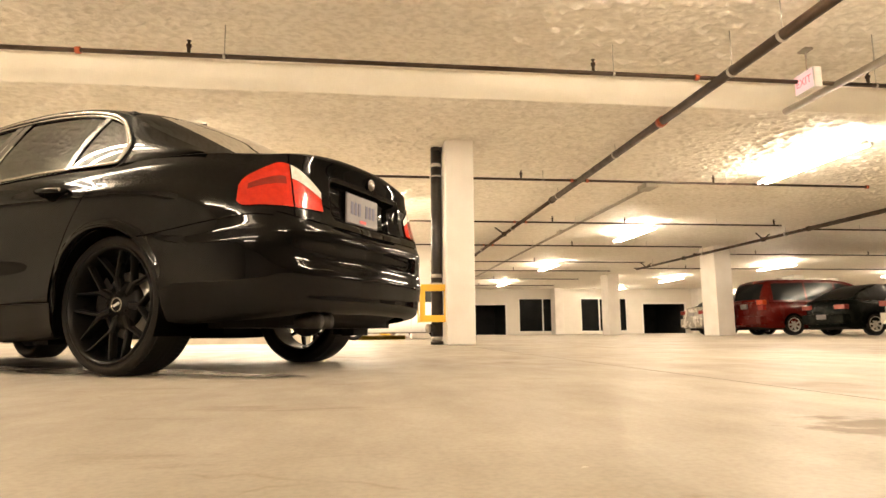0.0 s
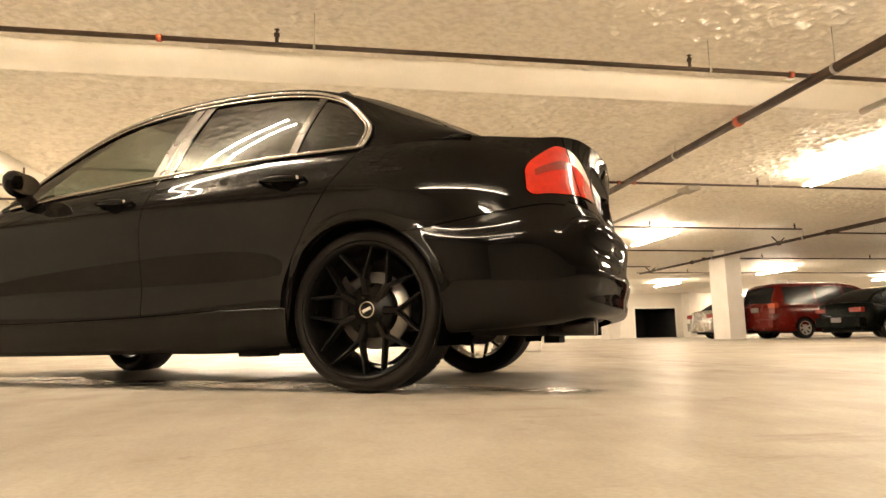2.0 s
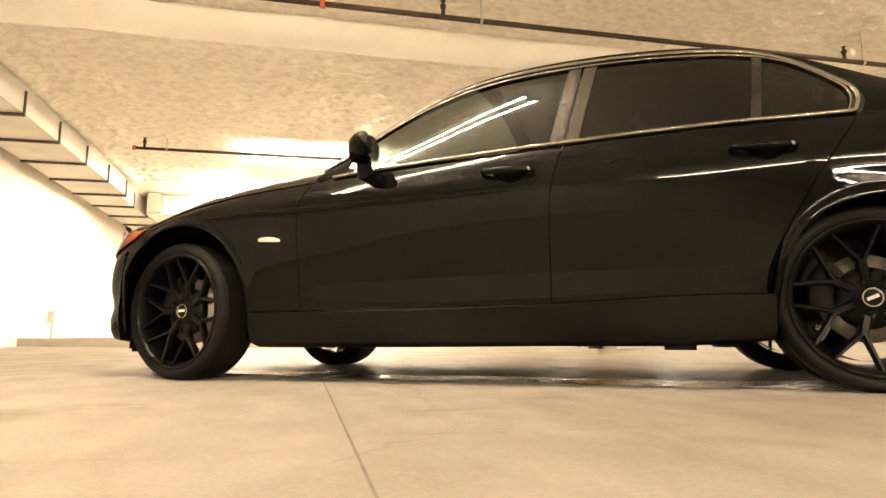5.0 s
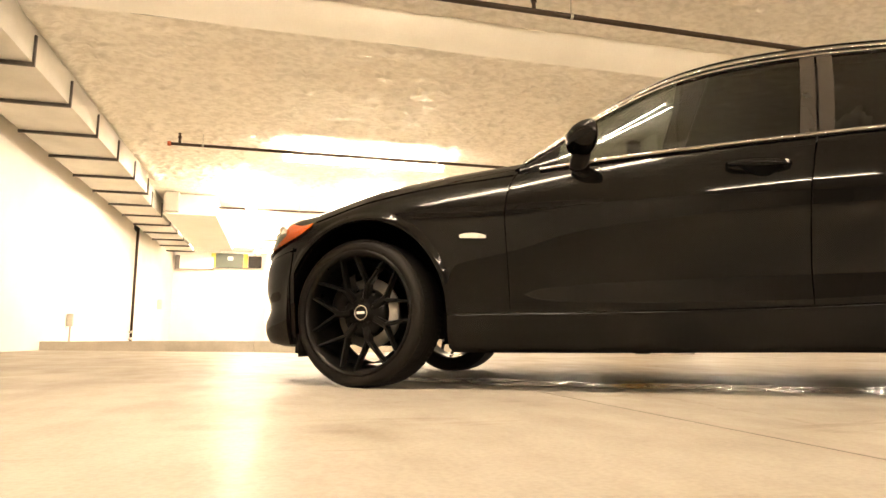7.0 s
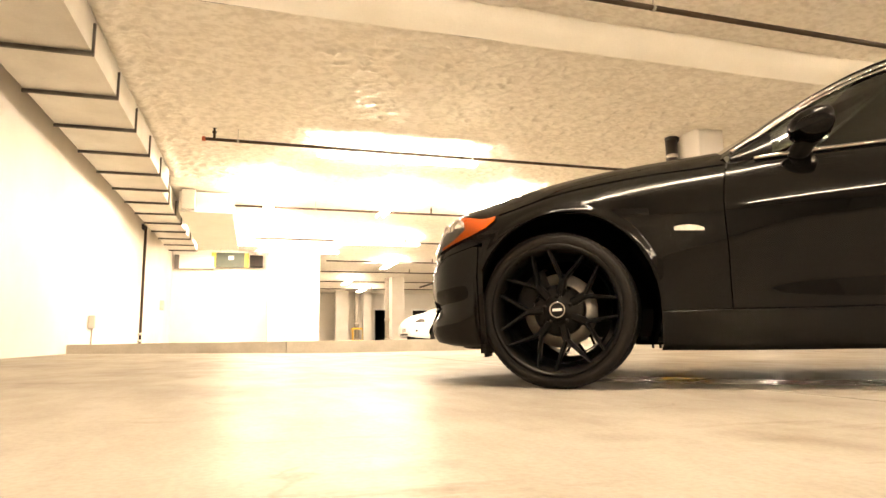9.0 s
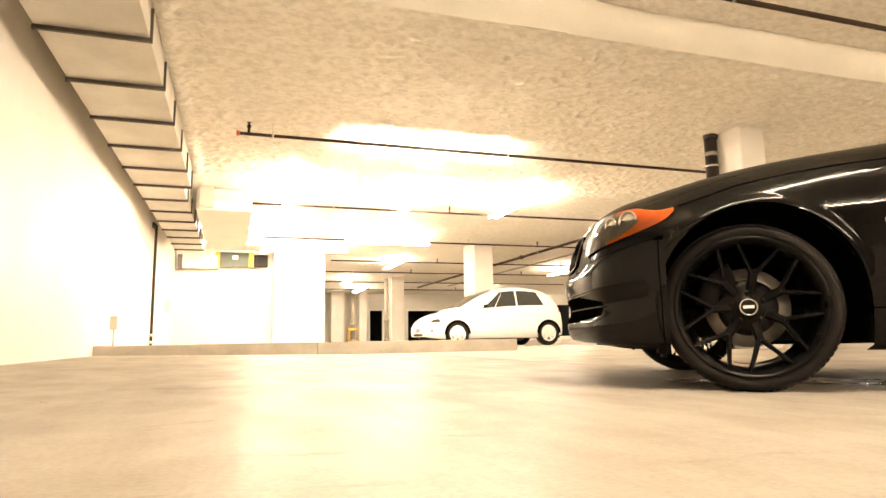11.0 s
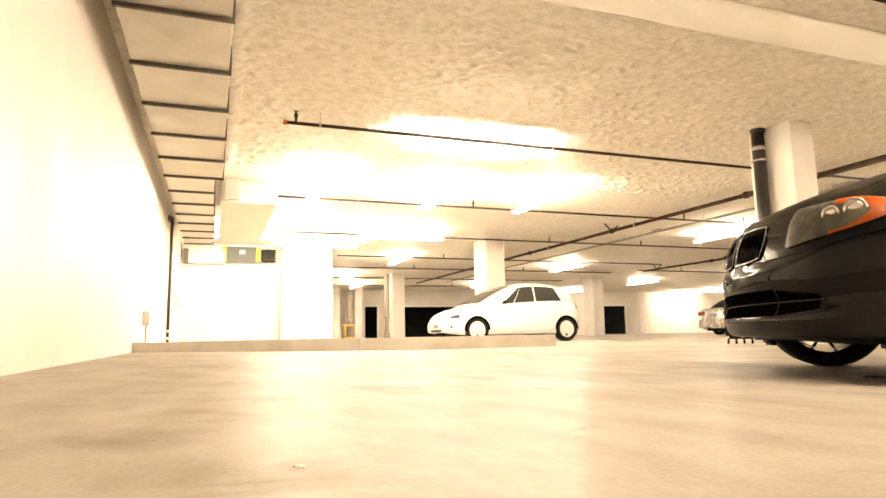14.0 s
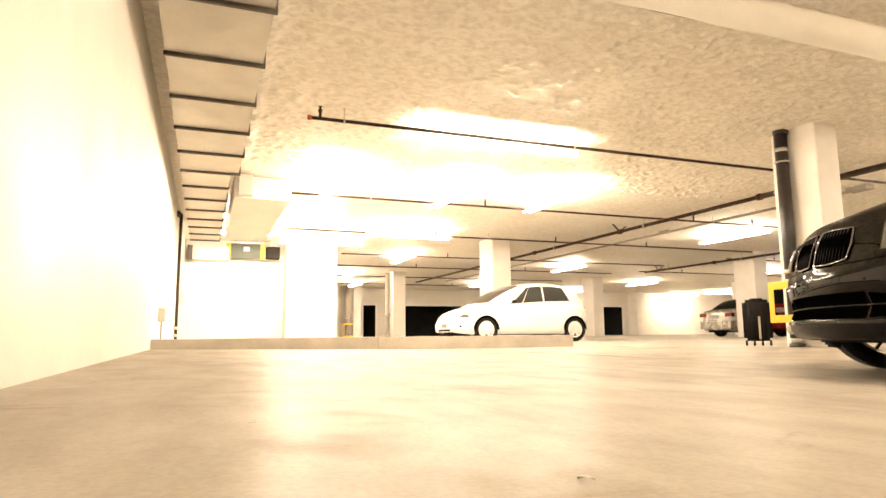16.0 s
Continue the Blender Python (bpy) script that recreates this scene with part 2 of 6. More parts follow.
def from_grid(pts, nu, nv, flip=False):
    """A mesh from nu x nv points, in rows of nv."""
    faces = []
    for i in range(nu - 1):
        for j in range(nv - 1):
            a, b, c, d = i * nv + j, (i + 1) * nv + j, (i + 1) * nv + j + 1, i * nv + j + 1
            faces.append((a, d, c, b) if flip else (a, b, c, d))
    me = bpy.data.meshes.new("grid")
    me.from_pydata([tuple(p) for p in pts], [], faces)
    me.update()
    return me


def add_box(bm, x0, y0, z0, x1, y1, z1, m=None):
    r = bmesh.ops.create_cube(bm, size=1.0)["verts"]
    k = Matrix.Translation(((x0 + x1) / 2, (y0 + y1) / 2, (z0 + z1) / 2)) @ Matrix.Diagonal((abs(x1 - x0), abs(y1 - y0), abs(z1 - z0), 1))
    bmesh.ops.transform(bm, matrix=(m @ k) if m else k, verts=r)
    return r


def box(name, x0, y0, z0, x1, y1, z1, material, parent=None, bevel=0.0, label="", m=None):
    bm = bmesh.new()
    add_box(bm, x0, y0, z0, x1, y1, z1, m)
    if bevel:
        bmesh.ops.bevel(bm, geom=bm.edges[:], offset=bevel, segments=2, affect="EDGES", profile=0.5)
    return part(name, bm, material, parent, label, smooth=False)


def add_rod(bm, a, b, r, seg=10, r2=None):
    a, b = Vector(a), Vector(b)
    d = b - a
    v = bmesh.ops.create_cone(bm, cap_ends=True, segments=seg, radius1=r, radius2=r if r2 is None else r2, depth=d.length)["verts"]
    m = Matrix.Translation((a + b) / 2) @ d.to_track_quat("Z", "Y").to_matrix().to_4x4()
    bmesh.ops.transform(bm, matrix=m, verts=v)
    return v


def rod(name, a, b, r, material, parent=None, seg=12, label="", r2=None):
    bm = bmesh.new()
    add_rod(bm, a, b, r, seg, r2)
    ob = part(name, bm, material, parent, label)
    return ob


def empty(name, m, label, category, group="", kind=""):
    ob = new(name)
    ob.matrix_world = m
    ob.empty_display_size = 0.1
    return tagged(ob, label, category, group, kind)


def revolve(profile, seg, axis="y"):
    """A turned mesh from (radius, height) points round an axis."""
    pts, n = [], len(profile)
    for i in range(seg):
        a = 2 * math.pi * i / seg
        for r, h in profile:
            pts.append((r * math.cos(a), h, r * math.sin(a)) if axis == "y" else (r * math.cos(a), r * math.sin(a), h))
    faces = []
    for i in range(seg):
        k = (i + 1) % seg
        for j in range(n - 1):
            faces.append((i * n + j, i * n + j + 1, k * n + j + 1, k * n + j))
    me = bpy.data.meshes.new("turned")
    me.from_pydata(pts, [], faces)
    me.update()
    return me


def spline(keys, x):
    """Smooth interpolation of rows (x, values...) at x."""
    ks = keys
    if x <= ks[0][0]:
        return ks[0][1:]
    if x >= ks[-1][0]:
        return ks[-1][1:]
    i = max(k for k in range(len(ks) - 1) if ks[k][0] <= x)
    a, b = ks[i], ks[i + 1]
    p, q = ks[max(i - 1, 0)], ks[min(i + 2, len(ks) - 1)]
    h = b[0] - a[0]
    t = (x - a[0]) / h
    out = []
    for k in range(1, len(a)):
        ma = (b[k] - p[k]) / (b[0] - p[0]) * h
        mb = (q[k] - a[k]) / (q[0] - a[0]) * h
        out.append((2 * t**3 - 3 * t**2 + 1) * a[k] + (t**3 - 2 * t**2 + t) * ma + (-2 * t**3 + 3 * t**2) * b[k] + (t**3 - t**2) * mb)
    return out


def span(a, b, n):
    return [a + (b - a) * i / (n - 1) for i in range(n)]


def tube(name, pts, r, material, parent=None, label="", flat=1.0):
    """A round bar along points."""
    cu = bpy.data.curves.new(name, "CURVE")
    cu.dimensions = "3D"
    sp = cu.splines.new("POLY")
    sp.points.add(len(pts) - 1)
    for q, p in zip(sp.points, pts):
        q.co = (*p, 1)
    cu.bevel_depth, cu.bevel_resolution = r, 2
    cu.use_fill_caps = True
    tmp = bpy.data.objects.new(name, cu)
    me = bpy.data.meshes.new_from_object(tmp)
    bpy.data.objects.remove(tmp)
    bpy.data.curves.remove(cu)
    return mesh_part(name, me, material, parent, label)

# ---- the garage ----
X0, X1, Y0, Y1 = -7.1, 33.0, -20.0, 41.0      # inner faces of the outer walls
STEP_Y, Z_NEAR, Z_FAR = 7.38, 3.33, 3.045     # the slab drops at STEP_Y
HALL_Y = 22.9                                  # back wall of the bay on the wall side
HALL_X = -2.55


def structure(ob, label, category):
    return tagged(ob, label, category, kind="structure")


def floor_z(x):
    """The floor falls gently away from the west wall."""
    return max(0.0, (-3.5 - x) * 0.0168)


# control joints in the floor
JOINT = surface("joint_dirt", (0.20, 0.172, 0.135), (0.14, 0.12, 0.095), 8.0, (0.7, 0.8))
jt = box("floor_joint", 1.257, Y0, -0.004, 1.2605, 9.0, 0.0008, JOINT)
structure(jt, "thin dark sawn joint in the concrete floor", "floor joint")
jt2 = box("floor_joint", -2.886, Y0, -0.004, -2.881, 11.8, 0.0008, JOINT)
structure(jt2, "thin dark sawn joint in the concrete floor", "floor joint")
floor_bm = bmesh.new()
add_box(floor_bm, X0 - 0.3, Y0 - 0.3, -0.2, X1 + 0.3, Y1 + 6.0, 0.0)
for bx in (-6.6, -6.0, -5.4, -4.8, -4.2, -3.5):
    bmesh.ops.bisect_plane(floor_bm, geom=floor_bm.verts[:] + floor_bm.edges[:] + floor_bm.faces[:], plane_co=(bx, 0, 0), plane_no=(1, 0, 0))
for v in floor_bm.verts:
    if v.co.z > -0.1:
        v.co.z = floor_z(v.co.x)
structure(part("floor", floor_bm, FLOOR, smooth=False), "polished tan concrete floor with blurred reflections and stains", "floor")

structure(box("wall_west", X0 - 0.25, Y0 - 0.3, 0, X0, HALL_Y + 0.25, 3.6, WALL), "white painted concrete wall beside the duct", "wall")
# unseen closing wall, set far back so the car's reflections stay dark
structure(box("unseen_wall_south", X0, Y0 - 0.25, 0, X1, Y0, 3.6, WALL), "white painted concrete wall", "wall")
structure(box("wall_east", X1, Y0 - 0.25, 0, X1 + 0.25, Y1 + 0.25, 3.6, WALL), "white painted concrete wall at the far side", "wall")
structure(box("wall_back", X0, HALL_Y, 0, HALL_X - 0.05, HALL_Y + 0.25, 3.3, WALL), "bright white wall behind the kerb", "wall")
structure(box("wall_inner", HALL_X - 0.3, HALL_Y + 0.252, 0, HALL_X - 0.05, Y1, 3.3, WALL), "white wall running to the far end", "wall")

# far wall with its openings: (x0, x1, z0, z1)
OPEN = [(5.0, 9.35, 0.0, 1.98), (10.15, 12.75, 0.16, 2.42), (14.45, 17.75, 0.16, 2.42), (18.75, 22.0, 0.0, 2.02), (2.55, 3.55, 0.0, 2.0)]


def far_wall():
    bm = bmesh.new()
    xs = [HALL_X - 0.3] + [v for o in sorted(OPEN) for v in o[:2]] + [X1]
    for i in range(0, len(xs), 2):
        add_box(bm, xs[i], Y1, 0, xs[i + 1], Y1 + 0.25, 3.3)
    for a, b, z0, z1 in OPEN:
        add_box(bm, a, Y1, z1, b, Y1 + 0.25, 3.3)
        if z0 > 0:
            add_box(bm, a, Y1, 0, b, Y1 + 0.25, z0)
    bmesh.ops.remove_doubles(bm, verts=bm.verts[:], dist=0.0001)
    return part("wall_north", bm, WALL, smooth=False)


structure(far_wall(), "white far wall with dark openings and windows", "wall")


def far_window(name, a, b, z0, z1, bars):
    w = empty(name, pose((a + b) / 2, Y1 + 0.1, z0), "white framed window with dark night glass", "window", kind="structure")
    hw = (b - a) / 2
    h = z1 - z0
    for nm, q in (("window_frame", (-hw, -0.05, 0, -hw + 0.06, 0.05, h)), ("window_frame", (hw - 0.06, -0.05, 0, hw, 0.05, h)),
                  ("window_frame", (-hw + 0.06, -0.05, h - 0.06, hw - 0.06, 0.05, h)), ("window_sill", (-hw + 0.06, -0.08, 0, hw - 0.06, 0.05, 0.06))):
        box(nm, *q, WHITEPART, w)
    edges = [-hw + 0.06] + [-hw + 2 * hw * f for f in bars] + [hw - 0.06]
    for f in edges[1:-1]:
        box("mullion", f - 0.035, -0.05, 0.06, f + 0.035, 0.05, h - 0.06, WHITEPART, w)
    for p, q in zip(edges, edges[1:]):
        box("pane", p + 0.03, -0.008, 0.06, q - 0.03, 0.008, h - 0.06, DARKGLASS, w)


far_window("window_1", *OPEN[1], [0.64])
far_window("window_2", *OPEN[2], [0.40, 0.72])


def dark_bay(name, a, b, z1):
    """A box painted near-black for the unlit outside behind an opening, with a white frame."""
    g = empty(name, pose((a + b) / 2, Y1, 0), "open gateway with a pale frame, the dark outside painted as a black box", "gateway", kind="structure")
    hw = (b - a) / 2
    for q in ((-hw, -0.03, 0, -hw + 0.12, 0.0, z1 + 0.1), (hw - 0.12, -0.03, 0, hw, 0.0, z1 + 0.1), (-hw + 0.12, -0.03, z1 - 0.02, hw - 0.12, 0.0, z1 + 0.1)):
        box("gate_frame", *q, WHITEPART, g)
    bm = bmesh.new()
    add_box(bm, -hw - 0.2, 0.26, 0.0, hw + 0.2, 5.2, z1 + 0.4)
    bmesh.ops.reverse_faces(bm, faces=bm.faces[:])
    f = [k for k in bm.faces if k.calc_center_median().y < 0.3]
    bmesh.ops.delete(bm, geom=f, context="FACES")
    part("unlit_backing", bm, UNLIT_BLACK, g, smooth=False)


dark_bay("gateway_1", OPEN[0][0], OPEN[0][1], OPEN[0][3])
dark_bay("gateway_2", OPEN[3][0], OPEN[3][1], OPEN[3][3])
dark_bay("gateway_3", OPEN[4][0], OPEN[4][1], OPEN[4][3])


def fbm(x, y):
    v = noise.noise((x * 10.0, y * 12.5, 0.3)) * 0.80 + noise.noise((x * 4.0, y * 5.0, 4.1)) * 0.30
    return v


def rough_ceiling(name, x0, x1, y0, y1, z, step, label):
    nx, ny = int((x1 - x0) / step) + 1, int((y1 - y0) / step) + 1
    pts = []
    for i in range(nx):
        x = x0 + (x1 - x0) * i / (nx - 1)
        for j in range(ny):
            y = y0 + (y1 - y0) * j / (ny - 1)
            e = min(1.0, min(x - x0, x1 - x, y - y0, y1 - y) / 0.12)
            h = fbm(x, y)
            soft = 0.06 * math.log(1 + math.exp((h - 0.10) / 0.06))
            # spray built up in the corner beside the duct
            fillet = 0.05 * math.exp(-((x + 6.02) / 0.09) ** 2) * (1 + 0.5 * fbm(x * 0.6, y * 0.6))
            pts.append((x, y, z - (0.006 + 0.010 * h + 0.062 * soft + fillet) * max(e, 0.0)))
    me = from_grid(pts, nx, ny, flip=True)
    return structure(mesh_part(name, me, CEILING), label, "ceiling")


def plain_ceiling(name, x0, x1, y0, y1, z):
    bm = bmesh.new()
    add_box(bm, x0, y0, z, x1, y1, z + 0.3)
    return structure(part(name, bm, CEILING, smooth=False), "rough sprayed pale ceiling", "ceiling")


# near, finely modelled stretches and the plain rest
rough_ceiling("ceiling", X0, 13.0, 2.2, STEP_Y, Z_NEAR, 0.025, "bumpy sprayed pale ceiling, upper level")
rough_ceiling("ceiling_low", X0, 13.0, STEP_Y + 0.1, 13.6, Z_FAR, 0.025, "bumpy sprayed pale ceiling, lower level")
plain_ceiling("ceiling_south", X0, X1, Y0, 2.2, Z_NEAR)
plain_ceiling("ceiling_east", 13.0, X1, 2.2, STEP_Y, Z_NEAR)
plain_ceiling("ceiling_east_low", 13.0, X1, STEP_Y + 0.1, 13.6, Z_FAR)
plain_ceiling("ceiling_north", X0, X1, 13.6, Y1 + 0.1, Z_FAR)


def slab_edge():
    """The smooth rounded face where the slab drops."""
    prof = [(STEP_Y - 0.06, Z_NEAR), (STEP_Y - 0.03, Z_NEAR - 0.05), (STEP_Y, Z_NEAR - 0.14), (STEP_Y + 0.03, Z_FAR + 0.06), (STEP_Y + 0.10, Z_FAR - 0.004)]
    n = 160
    pts = []
    for i in range(n):
        x = X0 + (X1 - X0) * i / (n - 1)
        w = 0.025 * noise.noise((x * 0.9, 3.0, 0)) + 0.01 * noise.noise((x * 4, 7.0, 0))
        pts += [(x, y + w, z) for y, z in prof]
    return structure(mesh_part("slab_edge", from_grid(pts, n, len(prof)), BAND), "smooth pale face where the ceiling slab drops", "trim")


slab_edge()


# ---- columns ----
def column(x1, y0, w=0.42, d=0.70, z=Z_FAR):
    c = box("column", x1 - w, y0, 0, x1, y0 + d, z + 0.05, COLUMN, bevel=0.018)
    return tagged(c, "square white painted concrete column from floor to ceiling", "column", "columns of the garage", "structure")


for cx, cy in ((1.55, 9.10), (2.02, 19.85), (2.05, 30.4), (12.33, 19.9), (12.75, 30.4), (12.95, 40.05), (23.0, 40.05), (23.0, 30.4)):
    column(cx, cy, 0.42 if cx < 1.6 else 0.60, 0.70 if cx < 1.6 else 0.94)
column(-3.75, 22.18, 0.5, 0.715)

# ---- kerb in front of the wall-side bays ----
kerb = empty("kerb", pose(0, 0, 0), "low raw concrete kerb on the floor in front of the bays", "kerb")
kx = [X0, -4.2, -1.02]
for a, b in zip(kx, kx[1:]):
    bm = bmesh.new()
    add_box(bm, a + 0.004, 11.86, 0, b - 0.004, 12.04, 0.185)
    bmesh.ops.subdivide_edges(bm, edges=[e for e in bm.edges if abs(e.verts[0].co.x - e.verts[1].co.x) > 1], cuts=30)
    for v in bm.verts:
        if v.co.z > 0.1:
            v.co.z += 0.008 * noise.noise((v.co.x * 2, v.co.y * 9, 0))
            v.co.y += 0.006 * noise.noise((v.co.x * 3, 5, v.co.z))
    part("kerb_piece", bm, KERB, kerb, smooth=False)


# ---- duct along the wall ----
def duct():
    d = empty("air_duct", pose(0, 0, 2.675), "rectangular pale sheet metal air duct under the ceiling with dark seams", "duct")
    x0, x1 = -6.90, -6.08
    ys = [-1.41 + 1.035 * i for i in range(22)]
    for a, b in zip(ys, ys[1:]):
        xr = x1 if a < 12.5 else x1 - 0.12
        z1 = 0.36 if a > 6.2 else 0.64
        # panel with a shallow cross break
        bm = bmesh.new()
        v = [bm.verts.new(p) for p in ((x0, a, 0), (xr, a, 0), (xr, b, 0), (x0, b, 0), ((x0 + xr) / 2, (a + b) / 2, -0.022))]
        for i in range(4):
            bm.faces.new((v[i], v[4], v[(i + 1) % 4]))
        w = [bm.verts.new((p.co.x, p.co.y, z1)) for p in v[:4]]
        mid = [bm.verts.new(((v[i].co.x + v[(i + 1) % 4].co.x) / 2 + (0.015 if i == 1 else -0.015 if i == 3 else 0), (v[i].co.y + v[(i + 1) % 4].co.y) / 2, z1 / 2)) for i in range(4)]
        for i in (1, 3):
            k = (i + 1) % 4
            for p, q in ((v[i], v[k]), (v[k], w[k]), (w[k], w[i]), (w[i], v[i])):
                bm.faces.new((p, q, mid[i]))
        bmesh.ops.recalc_face_normals(bm, faces=bm.faces[:])
        part("duct_panel", bm, DUCT, d, smooth=False)
        bm = bmesh.new()
        add_box(bm, x0 - 0.012, b - 0.016, -0.035, xr + 0.02, b + 0.016, -0.001)
        add_box(bm, xr + 0.001, b - 0.012, -0.035, xr + 0.022, b + 0.012, z1 * 0.72)
        part("seam", bm, SEAM, d, smooth=False)
    return d


duct()
fan = empty("duct_box", pose(-6.0, 14.6, 2.62), "square white plenum box beside the duct", "duct")
box("plenum", -0.08, 0, 0.0, 0.9, 5.0, 0.40, WALL, fan, 0.01)
box("register", -0.02, -0.18, 0.03, 0.22, -0.01, 0.40, DUCT, fan, 0.008)

# ---- things on the back wall ----
sg = empty("clearance_sign", pose(-5.4, HALL_Y - 0.25, 2.48), "green sign board with yellow ends hung under the ceiling", "sign")
# sign colours darkened: the board hangs backlit, its shade is in the paint
GREEN = surface("shaded_sign_green", (0.022, 0.034, 0.014), (0.016, 0.026, 0.012), 6.0, (0.4, 0.5))
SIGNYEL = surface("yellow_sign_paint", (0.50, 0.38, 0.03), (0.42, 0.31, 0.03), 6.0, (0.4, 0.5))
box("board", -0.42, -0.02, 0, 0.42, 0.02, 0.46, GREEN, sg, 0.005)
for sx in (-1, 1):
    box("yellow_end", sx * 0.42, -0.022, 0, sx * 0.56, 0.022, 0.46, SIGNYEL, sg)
box("mark", -0.06, -0.03, 0.24, 0.10, -0.021, 0.36, WHITEPART, sg)
for sx in (-0.3, 0.3):
    rod("hanger", (sx, 0, 0.46), (sx, 0, 0.60), 0.008, STEEL, sg)
hb = empty("heater_box", pose(-4.62, HALL_Y - 0.3, 2.50), "small black unit under the ceiling beside a sign", "heater")
box("body", -0.2, -0.12, 0, 0.2, 0.15, 0.36, TRIM, hb, 0.015)
box("bracket", -0.06, -0.02, 0.36, 0.06, 0.05, 0.55, STEEL, hb)
gb = empty("wall_cabinet", pose(-6.5, HALL_Y - 0.28, 2.42), "grey steel box high on the white wall", "cabinet")
box("body", -0.5, 0, 0, 0.62, 0.275, 0.40, DUCT, gb, 0.01)
box("edge", -0.52, -0.02, -0.02, -0.38, -0.002, 0.42, SEAM, gb)
sb = empty("switch_box", pose(-6.98, 20.6, 1.05), "small grey switch box on the white wall", "switch box")
box("body", -0.115, -0.08, 0, -0.01, 0.08, 0.26, DUCT, sb, 0.008)
sb2 = empty("switch_box", pose(-6.98, 13.0, 0.42), "small grey switch box on the white wall", "switch box")
box("body", -0.115, -0.06, 0, -0.02, 0.06, 0.2, DUCT, sb2, 0.008)
rod("conduit_run", (-0.07, 0, 0.0), (-0.07, 0, -0.40), 0.012, CONDUIT, sb2)


def standpipe(x, y):
    p = empty("standpipe", pose(x, y, 0), "slim dark vertical pipe in the wall corner", "pipe")
    rod("pipe", (0, 0, 0.0), (0, 0, 2.75), 0.030, PIPE, p)
    rod("elbow", (0, 0, 2.70), (-0.10, 0, 2.78), 0.055, BLACKPIPE, p)
    for z in (0.2, 0.35):
        rod("collar", (0, 0, z), (0, 0, z + 0.06), 0.05, DUCT, p)
    return p


standpipe(-7.02, 17.2)


# ---- sprinkler pipes ----
def branch(y, z, xa, xb, r, heads, couplings, hang, label="dark steel sprinkler pipe hung under the ceiling with upright heads"):
    top = Z_NEAR if y < STEP_Y else Z_FAR
    b = empty("sprinkler_pipe", pose(0, y, z), label, "pipe", "sprinkler pipes")
    rod("pipe", (xa, 0, 0), (xb, 0, 0), r, PIPE, b)
    for x in heads:
        bm = bmesh.new()
        add_rod(bm, (x, 0, 0), (x, 0, 0.09), 0.018, 8)
        add_rod(bm, (x, 0, 0.085), (x, 0, 0.115), 0.027, 8)
        add_rod(bm, (x, 0, 0.112), (x, 0, 0.15), 0.014, 8)
        add_rod(bm, (x, 0, 0.150), (x, 0, 0.155), 0.024, 8)
        part("sprinkler_head", bm, PIPE, b)
    for x in couplings:
        rod("coupling", (x - 0.022, 0, 0), (x + 0.022, 0, 0), r + 0.012, ORANGE, b)
    for x in hang:
        rod("hanger_rod", (x, 0, -r), (x, 0, top - z), 0.005, STEEL, b, 6)
        rod("clamp", (x - 0.012, 0, 0), (x + 0.012, 0, 0), r + 0.006, STEEL, b)
    return b


branch(6.45, 2.985, -6.4, 12.4, 0.024, [-5.9, -1.83, 2.43, 5.75, 9.6], [-2.88, 3.63, 3.92], [-4.9, -1.48, 2.66, 5.85, 9.9])
branch(10.75, 2.87, -5.40, 9.50, 0.022, [-5.25, 2.7, 6.35], [-5.38, 3.63, 3.92, 9.48], [-4.95, -1.6, 3.1, 6.6])
branch(15.10, 2.89, -5.35, 10.8, 0.022, [-1.0, 4.6, 6.5, 10.6], [3.63, 3.92], [-3.5, 0.6, 5.2, 9.0])
branch(19.2, 2.89, -4.7, 10.9, 0.022, [-0.6, 3.2, 6.5], [3.63, 3.92], [-2.5, 1.0, 5.2, 9.0])
branch(23.7, 2.89, -2.3, 11.0, 0.022, [1.5, 6.5], [3.63, 3.92], [0.0, 5.2, 9.0])
branch(27.2, 2.89, -2.3, 11.0, 0.022, [1.5, 6.5], [3.63, 3.92], [0.0, 5.2, 9.0])
branch(31.5, 2.89, -2.3, 11.0, 0.022, [1.5, 6.5], [3.63, 3.92], [0.0, 5.2, 9.0])
branch(35.8, 2.89, -2.3, 11.0, 0.022, [1.5, 6.5], [3.63, 3.92], [0.0, 5.2, 9.0])
branch(15.6, 2.89, 12.0, 24.0, 0.022, [14.6, 18.5], [], [13.5, 17.0, 21.0])
branch(21.0, 2.89, 11.6, 24.0, 0.022, [14.0, 18.5], [], [13.2, 17.0, 21.0])
branch(26.0, 2.89, 11.6, 24.0, 0.022, [14.0, 18.5], [], [13.2, 17.0, 21.0])


